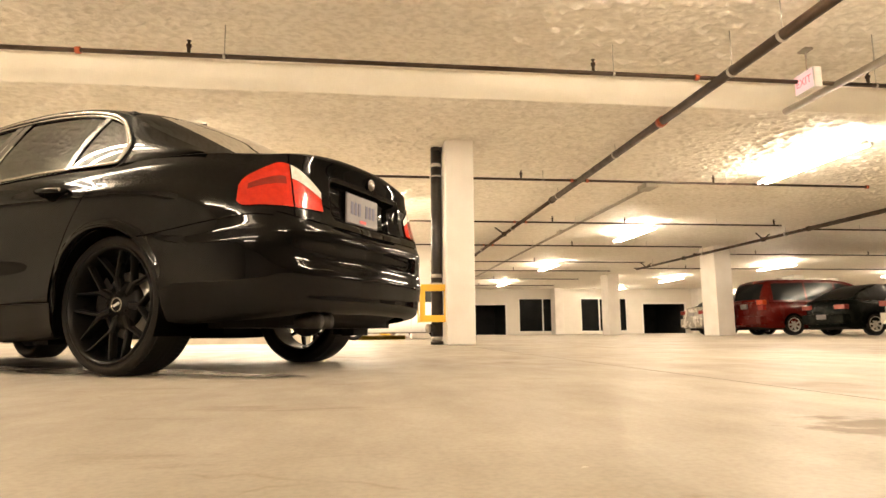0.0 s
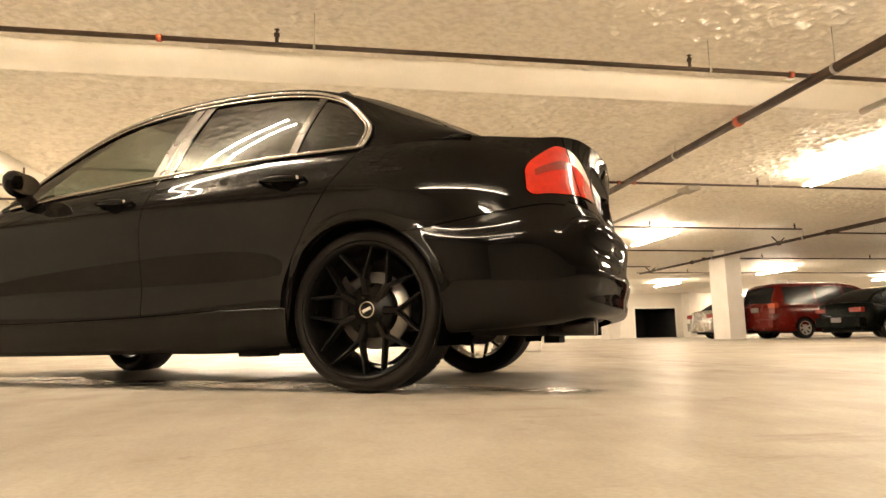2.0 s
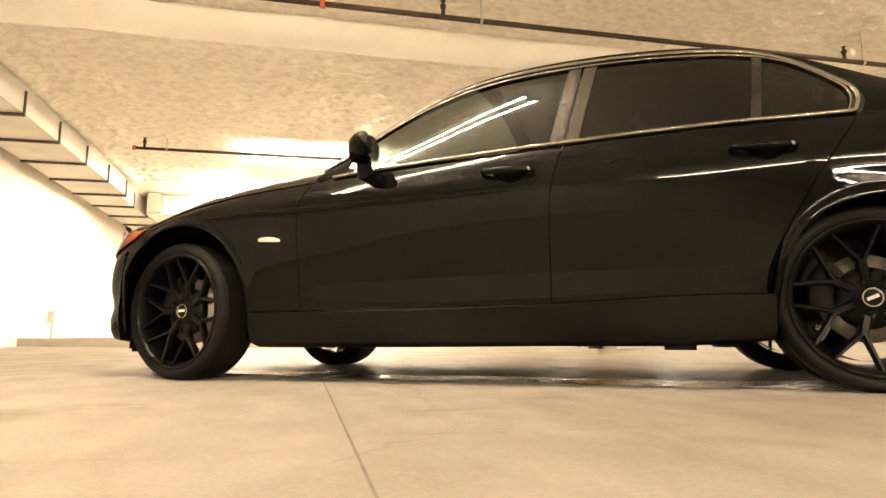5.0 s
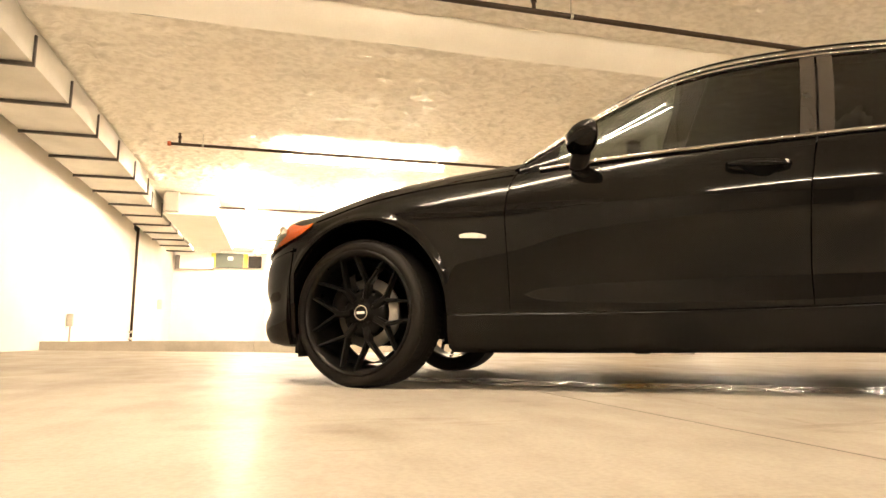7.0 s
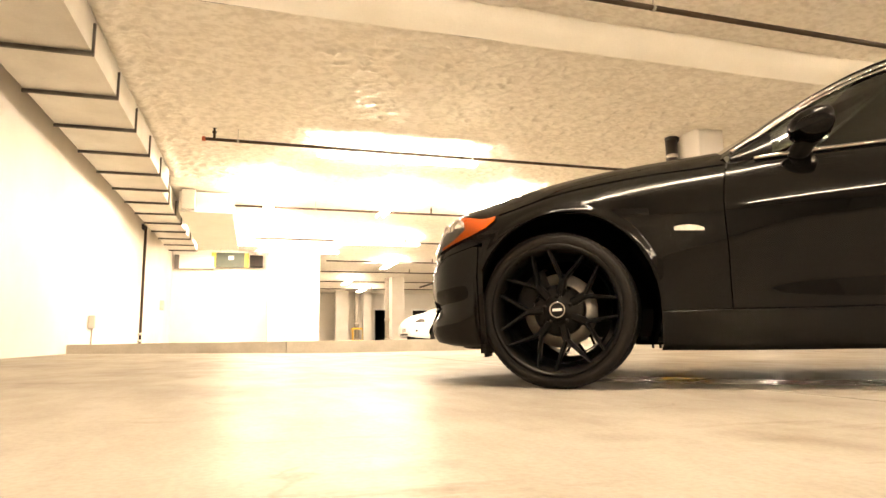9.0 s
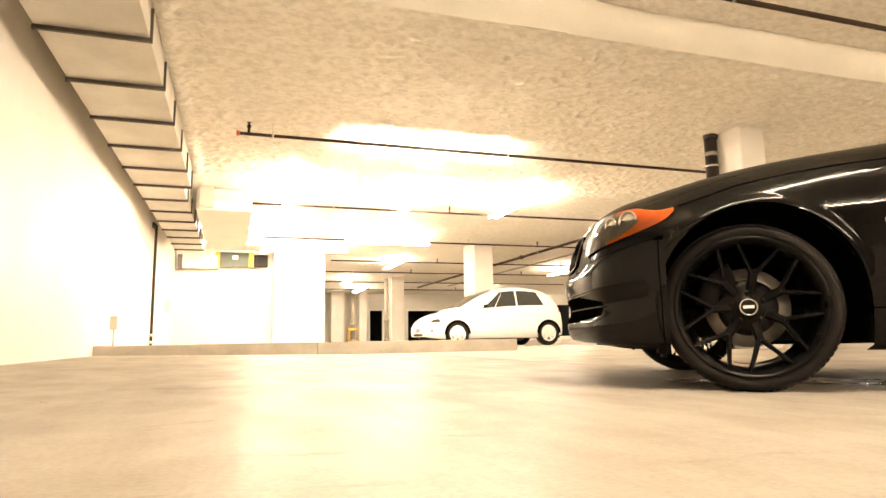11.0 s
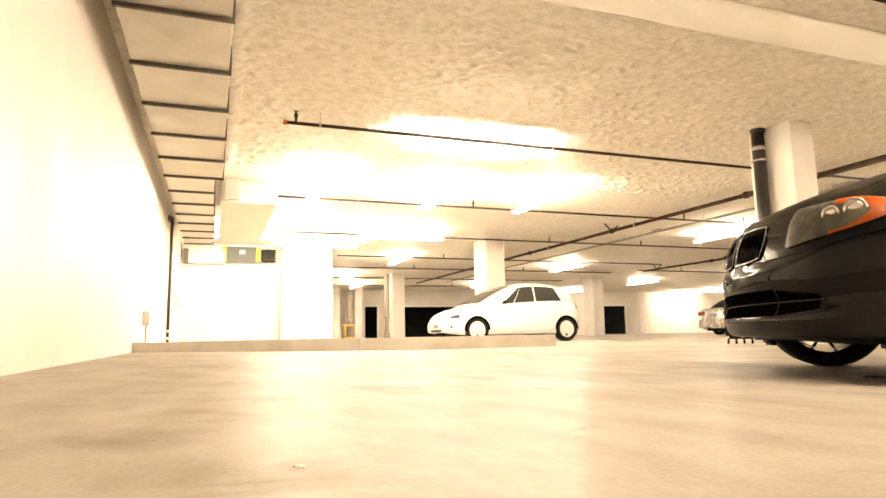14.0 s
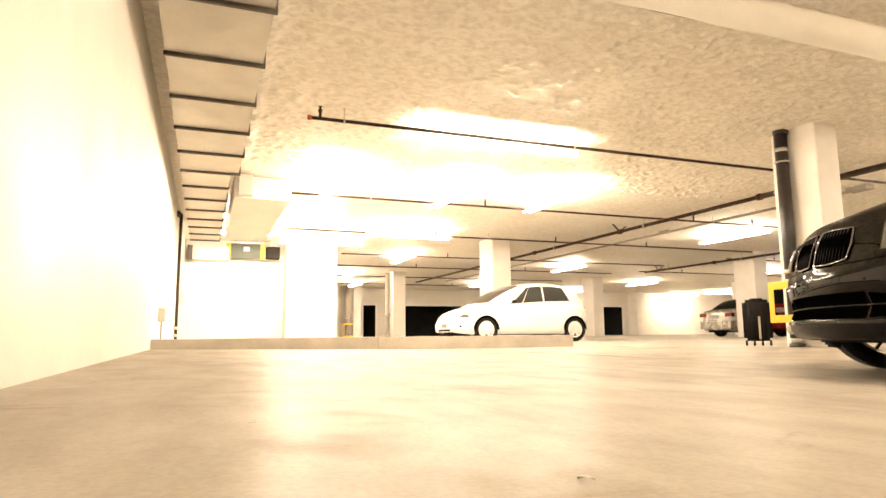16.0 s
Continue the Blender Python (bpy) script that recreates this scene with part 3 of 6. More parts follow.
def main_pipe(x, z, ya, ymid, yb, label):
    p = empty("main_pipe", pose(x, 0, z), label, "pipe", "sprinkler mains")
    rod("pipe", (0, ya, 0), (0, ymid, 0), 0.055, PIPE, p, 16)
    rod("pipe", (0, ymid, 0), (0, yb, 0), 0.042, PIPE, p, 16)
    for y in (ya + 1.5, 7.58, ymid, 16.9, 21.5):
        if ya < y < yb:
            rod("coupling", (0, y - 0.045, 0), (0, y + 0.045, 0), 0.068, ORANGE if abs(y - 7.58) < 0.1 else PIPE, p, 16)
    for y in (5.2, 6.0, 9.1, 12.0, 15.9, 20.2, 24.0):
        if ya < y < yb:
            rod("clamp", (0, y - 0.018, 0), (0, y + 0.018, 0), 0.062, STEEL, p, 16)
            rod("hanger_rod", (0, y, 0), (0, y, (Z_NEAR if y < STEP_Y else Z_FAR) - z), 0.006, STEEL, p, 6)
    for y in (16.9, 24.6):
        if ya < y < yb:
            rod("brace", (0, y, 0), (-0.28, y - 0.1, 0.17), 0.02, PIPE, p)
            rod("brace", (0, y, 0), (0.28, y + 0.1, 0.17), 0.02, PIPE, p)
    return p


main_pipe(3.77, 2.87, -3.0, 12.4, 34.0, "thick dark steel sprinkler main with orange couplings under the ceiling")
main_pipe(11.5, 2.80, 3.0, 15.0, 25.5, "thick dark steel sprinkler main with braces under the ceiling")
cd = empty("conduit", pose(5.34, 0, 2.97), "grey pipe running under the upper ceiling to the slab drop", "pipe")
rod("pipe", (0, -3.0, 0), (0, 7.33, 0), 0.045, CONDUIT, cd, 14)
for y in (1.5, 5.9):
    rod("hanger_rod", (0, y, 0), (0, y, 0.36), 0.006, STEEL, cd, 6)
cw = empty("conduit", pose(5.45, 0, 2.96), "slim pale conduit hung under the ceiling", "pipe")
rod("pipe", (0, 11.6, 0), (0, 34.0, 0), 0.032, CONDUIT, cw)
box("end_box", -0.12, 11.35, -0.03, 0.12, 11.75, 0.06, CONDUIT, cw)
box("end_box", -0.05, 17.0, -0.02, 0.05, 17.3, 0.07, CONDUIT, cw)
for y in (12.5, 14.0, 15.6, 18.6, 21.0, 24.0):
    rod("hanger_rod", (0, y, 0), (0, y, 0.085), 0.006, STEEL, cw, 6)


# ---- fluorescent fixtures, a few of them added as fill ----
def fixture(x, y, along, drop=0.20, length=2.4):
    top = (Z_NEAR if y < STEP_Y else Z_FAR)
    f = empty("tube_light", pose(x, y, top - drop, 0, 0, 0 if along == "x" else 90), "lit two-tube fluorescent batten under the ceiling, a few added as fill", "lamp", "ceiling tube lights")
    h = length / 2
    box("housing", -h, -0.035, -0.005, h, 0.035, 0.05, WHITEPART, f, 0.006)
    for s in (-1, 1):
        rod("tube", (-h + 0.03, s * 0.075, -0.015), (h - 0.03, s * 0.075, -0.015), 0.016, TUBE, f, 8, "glowing white tube")
        for e in (-1, 1):
            box("socket", e * h - 0.02, s * 0.075 - 0.02, -0.035, e * h + 0.02, s * 0.075 + 0.02, 0.02, WHITEPART, f)
    for e in (-0.8, 0.8):
        rod("stem", (e * h, 0, 0.05), (e * h, 0, drop + 0.02), 0.01, STEEL, f, 6)
    return f


# added as fill, no lamp known there: (6.4, 1.6), (3.2, 3.5), (-3.4, 21.2), (-5.6, 20.0)
for fx, fy, al in ((-3.75, 3.6, "x"), (-2.65, 10.95, "x"), (7.15, 9.3, "y"), (-4.45, 14.0, "y"), (-2.1, 14.1, "y"), (0.0, 13.9, "y"), (-5.0, 17.6, "x"),
                   (-1.4, 19.2, "x"), (7.4, 16.6, "y"), (0.0, 24.2, "y"), (7.6, 25.5, "y"), (7.7, 34.6, "y"), (16.0, 38.5, "y"), (16.1, 31.5, "y"),
                   (17.6, 25.0, "y"), (17.2, 16.0, "y"), (27.0, 37.0, "x"), (26.5, 28.0, "y"), (1.0, 36.0, "y"), (-0.5, 31.0, "y"),
                   (15.0, 8.5, "y"), (6.4, 1.6, "y"), (3.2, 3.5, "x"), (26.4, 39.7, "x"), (-3.4, 21.2, "x"), (-5.6, 20.0, "x"), (-4.3, -3.6, "x"), (-1.75, -3.6, "x"), (-2.6, -8.5, "x"), (4.5, -4.0, "x")):
    fixture(fx, fy, al)

# ---- the black saloon: x forward from the rear axle, y to its left, z up ----
CAR = Matrix.Translation((-0.728, 3.792, 0)) @ Matrix.Rotation(math.atan2(0.508, -0.8613), 4, "Z")
car = empty("black_saloon_car", CAR, "glossy black four-door saloon car with black mesh wheels", "car")

# widest outline seen from above, from the middle of the tail round the left side to the middle of the nose
PLAN = [(-0.905, 0.0), (-0.900, 0.20), (-0.885, 0.40), (-0.845, 0.57), (-0.765, 0.690), (-0.620, 0.775), (-0.400, 0.842), (-0.100, 0.885), (0.40, 0.900),
        (1.00, 0.902), (1.60, 0.900), (2.20, 0.897), (2.60, 0.893), (2.85, 0.885), (3.05, 0.860), (3.19, 0.805), (3.285, 0.705), (3.338, 0.585), (3.388, 0.400), (3.430, 0.200), (3.446, 0.0)]


def dense_plan():
    """Points along the outline with the way walked so far."""
    pts = []
    n = len(PLAN)
    for i in range(n - 1):
        p0 = PLAN[i - 1] if i else (PLAN[1][0], -PLAN[1][1])
        p3 = PLAN[i + 2] if i + 2 < n else (PLAN[-2][0], -PLAN[-2][1])
        for k in range(24):
            t = k / 24
            q = []
            for c in range(2):
                a, b, d, e = p0[c], PLAN[i][c], PLAN[i + 1][c], p3[c]
                q.append(0.5 * (2 * b + (d - a) * t + (2 * a - 5 * b + 4 * d - e) * t * t + (3 * b - a - 3 * d + e) * t**3))
            pts.append(q)
    pts.append(list(PLAN[-1]))
    p = np.array(pts)
    s = np.concatenate([[0], np.cumsum(np.hypot(*np.diff(p, axis=0).T))])
    return s, p


PS, PP = dense_plan()
S_END = float(PS[-1])


def s_of_x(x):
    """Way along the outline at which the flank reaches x."""
    k = np.arange(60, len(PS) - 60)
    return float(np.interp(x, PP[k, 0], PS[k]))


def s_of_y(y, front):
    k = np.arange(len(PS) - 1, len(PS) - 150, -1) if front else np.arange(0, 150)
    return float(np.interp(y, PP[k, 1], PS[k]))


# upright sections at stations along the outline: (station, rows of height and inset)
SECT = [
    (0.0, [(0.27, 0.10), (0.285, 0.035), (0.36, 0.016), (0.43, 0.0), (0.50, 0.014), (0.615, 0.004), (0.655, 0.050), (0.74, 0.085), (0.86, 0.090), (0.975, 0.062)]),
    (s_of_y(0.5, False), [(0.26, 0.10), (0.275, 0.035), (0.36, 0.016), (0.43, 0.0), (0.50, 0.014), (0.62, 0.004), (0.665, 0.030), (0.75, 0.060), (0.86, 0.078), (0.97, 0.085)]),
    (s_of_x(-0.72), [(0.24, 0.10), (0.26, 0.035), (0.36, 0.006), (0.45, 0.0), (0.565, 0.0), (0.610, 0.007), (0.70, 0.020), (0.77, 0.037), (0.87, 0.082), (0.965, 0.150)]),
    (s_of_x(-0.40), [(0.22, 0.10), (0.235, 0.045), (0.33, 0.014), (0.46, 0.003), (0.545, 0.0), (0.590, 0.005), (0.77, 0.008), (0.835, 0.030), (0.90, 0.058), (0.965, 0.118)]),
    (s_of_x(0.0), [(0.20, 0.10), (0.21, 0.05), (0.32, 0.018), (0.44, 0.006), (0.58, 0.0), (0.70, 0.0), (0.795, 0.003), (0.845, 0.024), (0.90, 0.048), (0.945, 0.085)]),
    (s_of_x(0.5), [(0.155, 0.14), (0.165, 0.075), (0.33, 0.040), (0.44, 0.034), (0.57, 0.014), (0.71, 0.0), (0.795, 0.004), (0.845, 0.022), (0.895, 0.040), (0.935, 0.062)]),
    (s_of_x(1.1), [(0.150, 0.14), (0.160, 0.075), (0.31, 0.042), (0.43, 0.040), (0.56, 0.018), (0.70, 0.0), (0.790, 0.004), (0.832, 0.022), (0.878, 0.040), (0.915, 0.060)]),
    (s_of_x(1.8), [(0.145, 0.14), (0.155, 0.075), (0.30, 0.040), (0.42, 0.034), (0.55, 0.014), (0.68, 0.0), (0.760, 0.006), (0.808, 0.022), (0.850, 0.042), (0.885, 0.070)]),
    (s_of_x(2.2), [(0.145, 0.13), (0.155, 0.070), (0.30, 0.034), (0.41, 0.022), (0.53, 0.006), (0.65, 0.0), (0.735, 0.008), (0.786, 0.026), (0.828, 0.054), (0.860, 0.092)]),
    (s_of_x(2.46), [(0.148, 0.125), (0.160, 0.065), (0.295, 0.026), (0.40, 0.012), (0.51, 0.002), (0.63, 0.0), (0.722, 0.008), (0.768, 0.026), (0.806, 0.054), (0.838, 0.092)]),
    (s_of_x(2.75), [(0.155, 0.12), (0.165, 0.060), (0.29, 0.020), (0.39, 0.006), (0.49, 0.0), (0.60, 0.0), (0.688, 0.006), (0.728, 0.024), (0.762, 0.052), (0.792, 0.090)]),
    (s_of_x(3.05), [(0.165, 0.10), (0.178, 0.040), (0.28, 0.018), (0.37, 0.006), (0.46, 0.0), (0.54, 0.002), (0.598, 0.008), (0.640, 0.020), (0.680, 0.042), (0.712, 0.072)]),
    (s_of_x(3.19), [(0.168, 0.095), (0.180, 0.035), (0.268, 0.006), (0.345, 0.014), (0.43, 0.0), (0.525, 0.002), (0.565, 0.010), (0.630, 0.027), (0.685, 0.052), (0.732, 0.090)]),
    (s_of_y(0.62, True), [(0.170, 0.09), (0.182, 0.030), (0.262, 0.0), (0.335, 0.024), (0.405, 0.004), (0.50, 0.002), (0.535, 0.012), (0.605, 0.028), (0.672, 0.052), (0.732, 0.096)]),
    (s_of_y(0.3, True), [(0.180, 0.09), (0.190, 0.030), (0.262, 0.0), (0.335, 0.024), (0.405, 0.004), (0.48, 0.0), (0.525, 0.022), (0.595, 0.038), (0.668, 0.060), (0.738, 0.108)]),
    (S_END, [(0.180, 0.09), (0.190, 0.030), (0.262, 0.0), (0.335, 0.024), (0.405, 0.004), (0.48, 0.0), (0.525, 0.020), (0.595, 0.038), (0.675, 0.064), (0.750, 0.122)]),
]
SECT_FLAT = [(s, *[v for r in rows for v in r]) for s, rows in SECT]


def section(s):
    f = spline(SECT_FLAT, s)
    return [(f[2 * i], f[2 * i + 1]) for i in range(10)]


def top_z(s):
    return section(s)[9][0]


def low_z(s):
    return section(s)[1][0]


def seam_z(s):
    return section(s)[2][0]


REAR_ARCH = (-0.015, 0.300, 0.318, 0.342)
FRONT_ARCH = (2.730, 0.320, 0.360, 0.378)


def lip(x, y, z):
    """How far the wing is drawn out round a wheel opening."""
    if y < 0.70:
        return 0.0
    d = min(math.hypot((x - k[0]) / k[2], max(z - k[1], 0.0) / k[3]) for k in (REAR_ARCH, FRONT_ARCH))
    w = min(max((1.11 - d) / 0.09, 0.0), 1.0)
    return 0.010 * w * w * (3 - 2 * w)


def skin(s, z, out=0.0):
    """A point of the left flank, tail or nose at way s and height z, moved outward by out."""
    s = min(max(s, 0.0), S_END)
    x, y = float(np.interp(s, PS, PP[:, 0])), float(np.interp(s, PS, PP[:, 1]))
    x2, y2 = float(np.interp(s + 0.01, PS, PP[:, 0])), float(np.interp(s + 0.01, PS, PP[:, 1]))
    x1, y1 = float(np.interp(s - 0.01, PS, PP[:, 0])), float(np.interp(s - 0.01, PS, PP[:, 1]))
    if s < 0.01:
        x1, y1 = x2, -y2
    if s > S_END - 0.01:
        x2, y2 = x1, -y1
    t = Vector((x2 - x1, y2 - y1)).normalized()
    n = Vector((-t.y, t.x))
    if n.x * (x - 1.3) + n.y * y < 0:
        n = -n
    rows = section(s)
    ins = spline([(r[0] + 1e-6 * i, r[1]) for i, r in enumerate(rows)], z)[0]
    d = out - ins + lip(x, y, z)
    return Vector((x + n.x * d, max(y + n.y * d, 0.0 if y > 0.001 else -1), z))


def both_sides(name, pts, nu, nv, material, label="", flip=True, parent=None):
    """The patch and its mirror image, as two parts."""
    parent = parent or car
    out = []
    for sgn in (1, -1):
        me = from_grid([(p[0], sgn * p[1], p[2]) for p in pts], nu, nv, flip=flip if sgn > 0 else not flip)
        out.append(mesh_part(name, me, material, parent, label))
    return out


def joined_sides(name, pts, nu, nv, material, label="", flip=True, parent=None):
    """The patch and its mirror image welded along the middle, as one part."""
    bm = bmesh.new()
    for sgn in (1, -1):
        me = from_grid([(p[0], sgn * p[1], p[2]) for p in pts], nu, nv, flip=flip if sgn > 0 else not flip)
        bm.from_mesh(me)
        bpy.data.meshes.remove(me)
    bmesh.ops.remove_doubles(bm, verts=bm.verts[:], dist=0.0008)
    return part(name, bm, material, parent or car, label)


def arch(x, xc, zc, rx, rz):
    u = (x - xc) / rx
    return zc + rz * math.sqrt(max(0.0, 1 - u * u)) if abs(u) < 1 else None


REAR_DOOR_SEAM = [(0.15, 0.335), (0.35, 0.328), (0.42, 0.316), (0.50, 0.280), (0.58, 0.236), (0.70, 0.165), (0.80, 0.098), (0.92, 0.010), (0.98, -0.03)]
MID_SEAM = [(0.15, 1.045), (0.31, 1.055), (0.70, 1.046), (0.83, 1.020), (0.95, 0.985)]
FRONT_SEAM = [(0.15, 2.112), (0.31, 2.115), (0.50, 2.118), (0.69, 2.124), (0.80, 2.110), (0.90, 2.075)]
GAP = 0.0022


def flank(name, left, right, bottom, top, nu, nv, extra=(), material=None, label="", out=0.0):
    """A body panel between two seams (x as a function of height, left one towards the tail) and two heights (functions of the way s)."""
    us = sorted(set([i / (nu - 1) for i in range(nu)] + list(extra)))
    pts = []
    for u in us:
        x = left(0.6) + (right(0.6) - left(0.6)) * u
        for j in range(nv):
            v = j / (nv - 1)
            z = 0.6
            for _ in range(12):
                xx = left(z) + (right(z) - left(z)) * u
                s = s_of_x(xx)
                z = bottom(s, xx) + (top(s, xx) - bottom(s, xx)) * v
            pts.append(skin(s, z, out))
    n = len(us)
    return both_sides(name, pts, n, nv, material or PAINT, label)


def curve_x(rows, shift=0.0):
    return lambda z: spline(rows, z)[0] + shift


def const_x(x):
    return lambda z: x


def over_arch(a, other):
    def f(s, x):
        k = arch(x, *a)
        return other(s, x) if k is None else max(k, other(s, x))
    return f


sill_line = lambda s, x: seam_z(s) + GAP
belt_line = lambda s, x: top_z(s)
bottom_line = lambda s, x: low_z(s)


def clusters(x0, x1, a, n=26):
    """Extra columns that follow an arch closely, as fractions between x0 and x1."""
    xs = [a[0] + a[2] * math.cos(math.pi * i / n) * 0.9999 for i in range(n + 1)] + [a[0] - a[2] - 0.001, a[0] + a[2] + 0.001]
    return [(x - x0) / (x1 - x0) for x in xs if 0 < (x - x0) / (x1 - x0) < 1]


flank("front_door", curve_x(MID_SEAM, GAP), curve_x(FRONT_SEAM, -GAP), sill_line, belt_line, 40, 34)
flank("rear_door", curve_x(REAR_DOOR_SEAM, GAP), curve_x(MID_SEAM, -GAP), sill_line, belt_line, 40, 34)
flank("front_fender", curve_x(FRONT_SEAM, GAP), const_x(3.060), over_arch(FRONT_ARCH, sill_line), belt_line, 34, 34, clusters(2.12, 3.06, FRONT_ARCH))
BUMPER_LINE = [(-0.90, 0.655), (-0.72, 0.672), (-0.60, 0.655), (-0.40, 0.618), (-0.20, 0.585), (-0.10, 0.575)]


def quarter_bottom(s, x):
    k = arch(x, *REAR_ARCH)
    b = spline(BUMPER_LINE, x)[0] + GAP if x < -0.14 else low_z(s)
    return b if k is None else max(k, b)


flank("rear_quarter_panel", const_x(-0.60), curve_x(REAR_DOOR_SEAM, -GAP), quarter_bottom, belt_line, 36, 34, clusters(-0.60, 0.236, REAR_ARCH))
flank("sill", const_x(0.306), const_x(2.368), lambda s, x: section(s)[0][0], lambda s, x: seam_z(s) - GAP, 40, 8)
# flank of the bumpers beside the wheels
flank("front_bumper_side", const_x(3.055), const_x(3.10), bottom_line, lambda s, x: 0.58, 4, 12)


def band(name, sa, sb, za, zb, nu, nv, material, label="", out=0.0, joined=True):
    """A patch of the tail or nose between ways sa, sb and heights (functions of s)."""
    pts = []
    for i in range(nu):
        s = sa + (sb - sa) * i / (nu - 1)
        a, b = za(s), zb(s)
        for j in range(nv):
            pts.append(skin(s, a + (b - a) * j / (nv - 1), out))
    return (joined_sides if joined else both_sides)(name, pts, nu, nv, material, label)


S_RB, S_FB = s_of_x(-0.5998), s_of_x(3.095)


def rear_bumper():
    """Tail and both flanks back from the rear wheels, one moulding."""
    x_edge = REAR_ARCH[0] - REAR_ARCH[2]
    ss = span(0.0, s_of_x(x_edge) - 0.004, 64) + [s_of_x(REAR_ARCH[0] + REAR_ARCH[2] * math.cos(a)) for a in span(math.pi * 0.995, math.pi * 0.70, 14)]
    pts, nv = [], 34
    for s in ss:
        x = float(np.interp(s, PS, PP[:, 0]))
        flanked = s > s_of_x(-0.78)
        b = (spline(BUMPER_LINE, x)[0] if flanked else section(s)[6][0]) - 0.002
        k = arch(x, *REAR_ARCH) if s > 0.6 else None
        a = section(s)[0][0] if k is None else k
        a = min(a, b - 0.002)
        for j in range(nv):
            pts.append(skin(s, a + (b - a) * j / (nv - 1)))
    return joined_sides("rear_bumper", pts, len(ss), nv, PAINT)


rear_bumper()
S_LAMP_IN, S_LID = s_of_y(0.42, False), s_of_y(0.600, False)
# lid face with the number plate hollow, and the corner above and below the lamps
lid_z0 = lambda s: (section(s)[6][0] if s < s_of_x(-0.78) else spline(BUMPER_LINE, float(np.interp(s, PS, PP[:, 0])))[0]) + 0.003
band("tail_corner", S_LID, S_RB, lid_z0, top_z, 22, 16, PAINT, joined=False)


def lid_face():
    pts, nu, nv = [], 40, 26
    for i in range(nu):
        s = S_LID * 0.997 * i / (nu - 1)
        a, b = lid_z0(s), top_z(s)
        for j in range(nv):
            z = a + (b - a) * j / (nv - 1)
            p = skin(s, z)
            e = max(0.0, min(1.0, (0.335 - p.y) / 0.02)) * max(0.0, min(1.0, (0.888 - z) / 0.018)) * max(0.0, min(1.0, (z - 0.704) / 0.018))
            pts.append(p + Vector((0.052 * e, 0, 0)))
    return joined_sides("boot_lid", pts, nu, nv, PAINT)


boot = lid_face()
band("front_bumper", S_FB, S_END, lambda s: section(s)[0][0], lambda s: section(s)[6][0] - 0.002, 44, 26, PAINT)
band("nose_panel", S_FB - 0.035, S_END, lambda s: section(s)[6][0] + 0.001, top_z, 44, 8, PAINT)

# bonnet and boot deck
BONNET = [(1.95, 1.025), (2.10, 1.014), (2.46, 0.975), (2.72, 0.935), (3.00, 0.866), (3.14, 0.822), (3.22, 0.794), (3.28, 0.771), (3.33, 0.752)]
DECK = [(-0.85, 0.980), (-0.82, 1.006), (-0.74, 1.032), (-0.60, 1.046), (-0.47, 1.050), (-0.38, 1.046)]


def top_sheet(name, sa, sb, ridge, nu, nv, power, label=""):
    pts = []
    for i in range(nu):
        s = sa + (sb - sa) * i / (nu - 1)
        e = skin(s, top_z(s))
        zc = spline(ridge, e.x)[0]
        for j in range(nv):
            u = j / (nv - 1)
            f = 1 - (1 - u) ** power
            pts.append(Vector((e.x, e.y * (1 - u), e.z + (max(zc, e.z) - e.z) * f)))
    return joined_sides(name, pts, nu, nv, PAINT, label)


top_sheet("bonnet", s_of_x(2.085), S_END, BONNET, 60, 26, 4.0)
top_sheet("boot_deck", 0.0, s_of_x(-0.40), DECK, 40, 16, 2.6)

# ---- glasshouse: rail and middle line from the windscreen's foot to the boot: x, rail y, rail z, middle x, middle z ----
HOUSE = [(2.10, 0.775, 0.895, 2.13, 1.005), (1.97, 0.735, 0.985, 1.99, 1.080), (1.84, 0.703, 1.080, 1.85, 1.155), (1.70, 0.672, 1.172, 1.70, 1.228), (1.55, 0.648, 1.250, 1.54, 1.300),
         (1.40, 0.632, 1.305, 1.38, 1.352), (1.20, 0.620, 1.343, 1.18, 1.398), (0.90, 0.614, 1.360, 0.90, 1.424), (0.60, 0.614, 1.350, 0.60, 1.420), (0.35, 0.620, 1.315, 0.34, 1.394),
         (0.15, 0.634, 1.248, 0.13, 1.346), (0.00, 0.655, 1.172, -0.03, 1.283), (-0.15, 0.672, 1.098, -0.17, 1.212), (-0.30, 0.690, 1.030, -0.31, 1.128), (-0.42, 0.700, 0.975, -0.44, 1.052)]
HOUSE_UP = sorted(HOUSE)


def rail(x):
    y, z, _, _ = spline(HOUSE_UP, x)
    return Vector((x, y, z))


def roof(x, u):
    """Across the roof from the left rail (u = 0) to the middle (u = 1)."""
    y, z, xm, zm = spline(HOUSE_UP, x)
    f = 1 - (1 - u) ** 2.4
    return Vector((x + (xm - x) * u, y * (1 - u), z + (zm - z) * f))


def side(x, v, out=0.0):
    """The side of the glasshouse from the belt (v = 0) to the rail (v = 1)."""
    s = s_of_x(x)
    b = skin(s, top_z(s))
    t = rail(x)
    w = 0.018 * math.sin(math.pi * v)
    return Vector((x, b.y + (t.y - b.y) * v + w + out, b.z + (t.z - b.z) * v + 0.3 * out))


def house_patch(name, fn, xs, us, material, label="", joined=False, flip=False):
    pts = [fn(x, u) for x in xs for u in us]
    return (joined_sides if joined else both_sides)(name, pts, len(xs), len(us), material, label, flip=flip)


house_patch("roof", roof, span(0.13, 1.42, 40), span(0, 1, 16), PAINT, joined=True)
house_patch("windscreen_pillar", roof, span(1.42, 2.10, 30), span(0, 0.13, 4), PAINT)
house_patch("rear_pillar", roof, span(-0.42, 0.13, 24), span(0, 0.24, 5), PAINT)
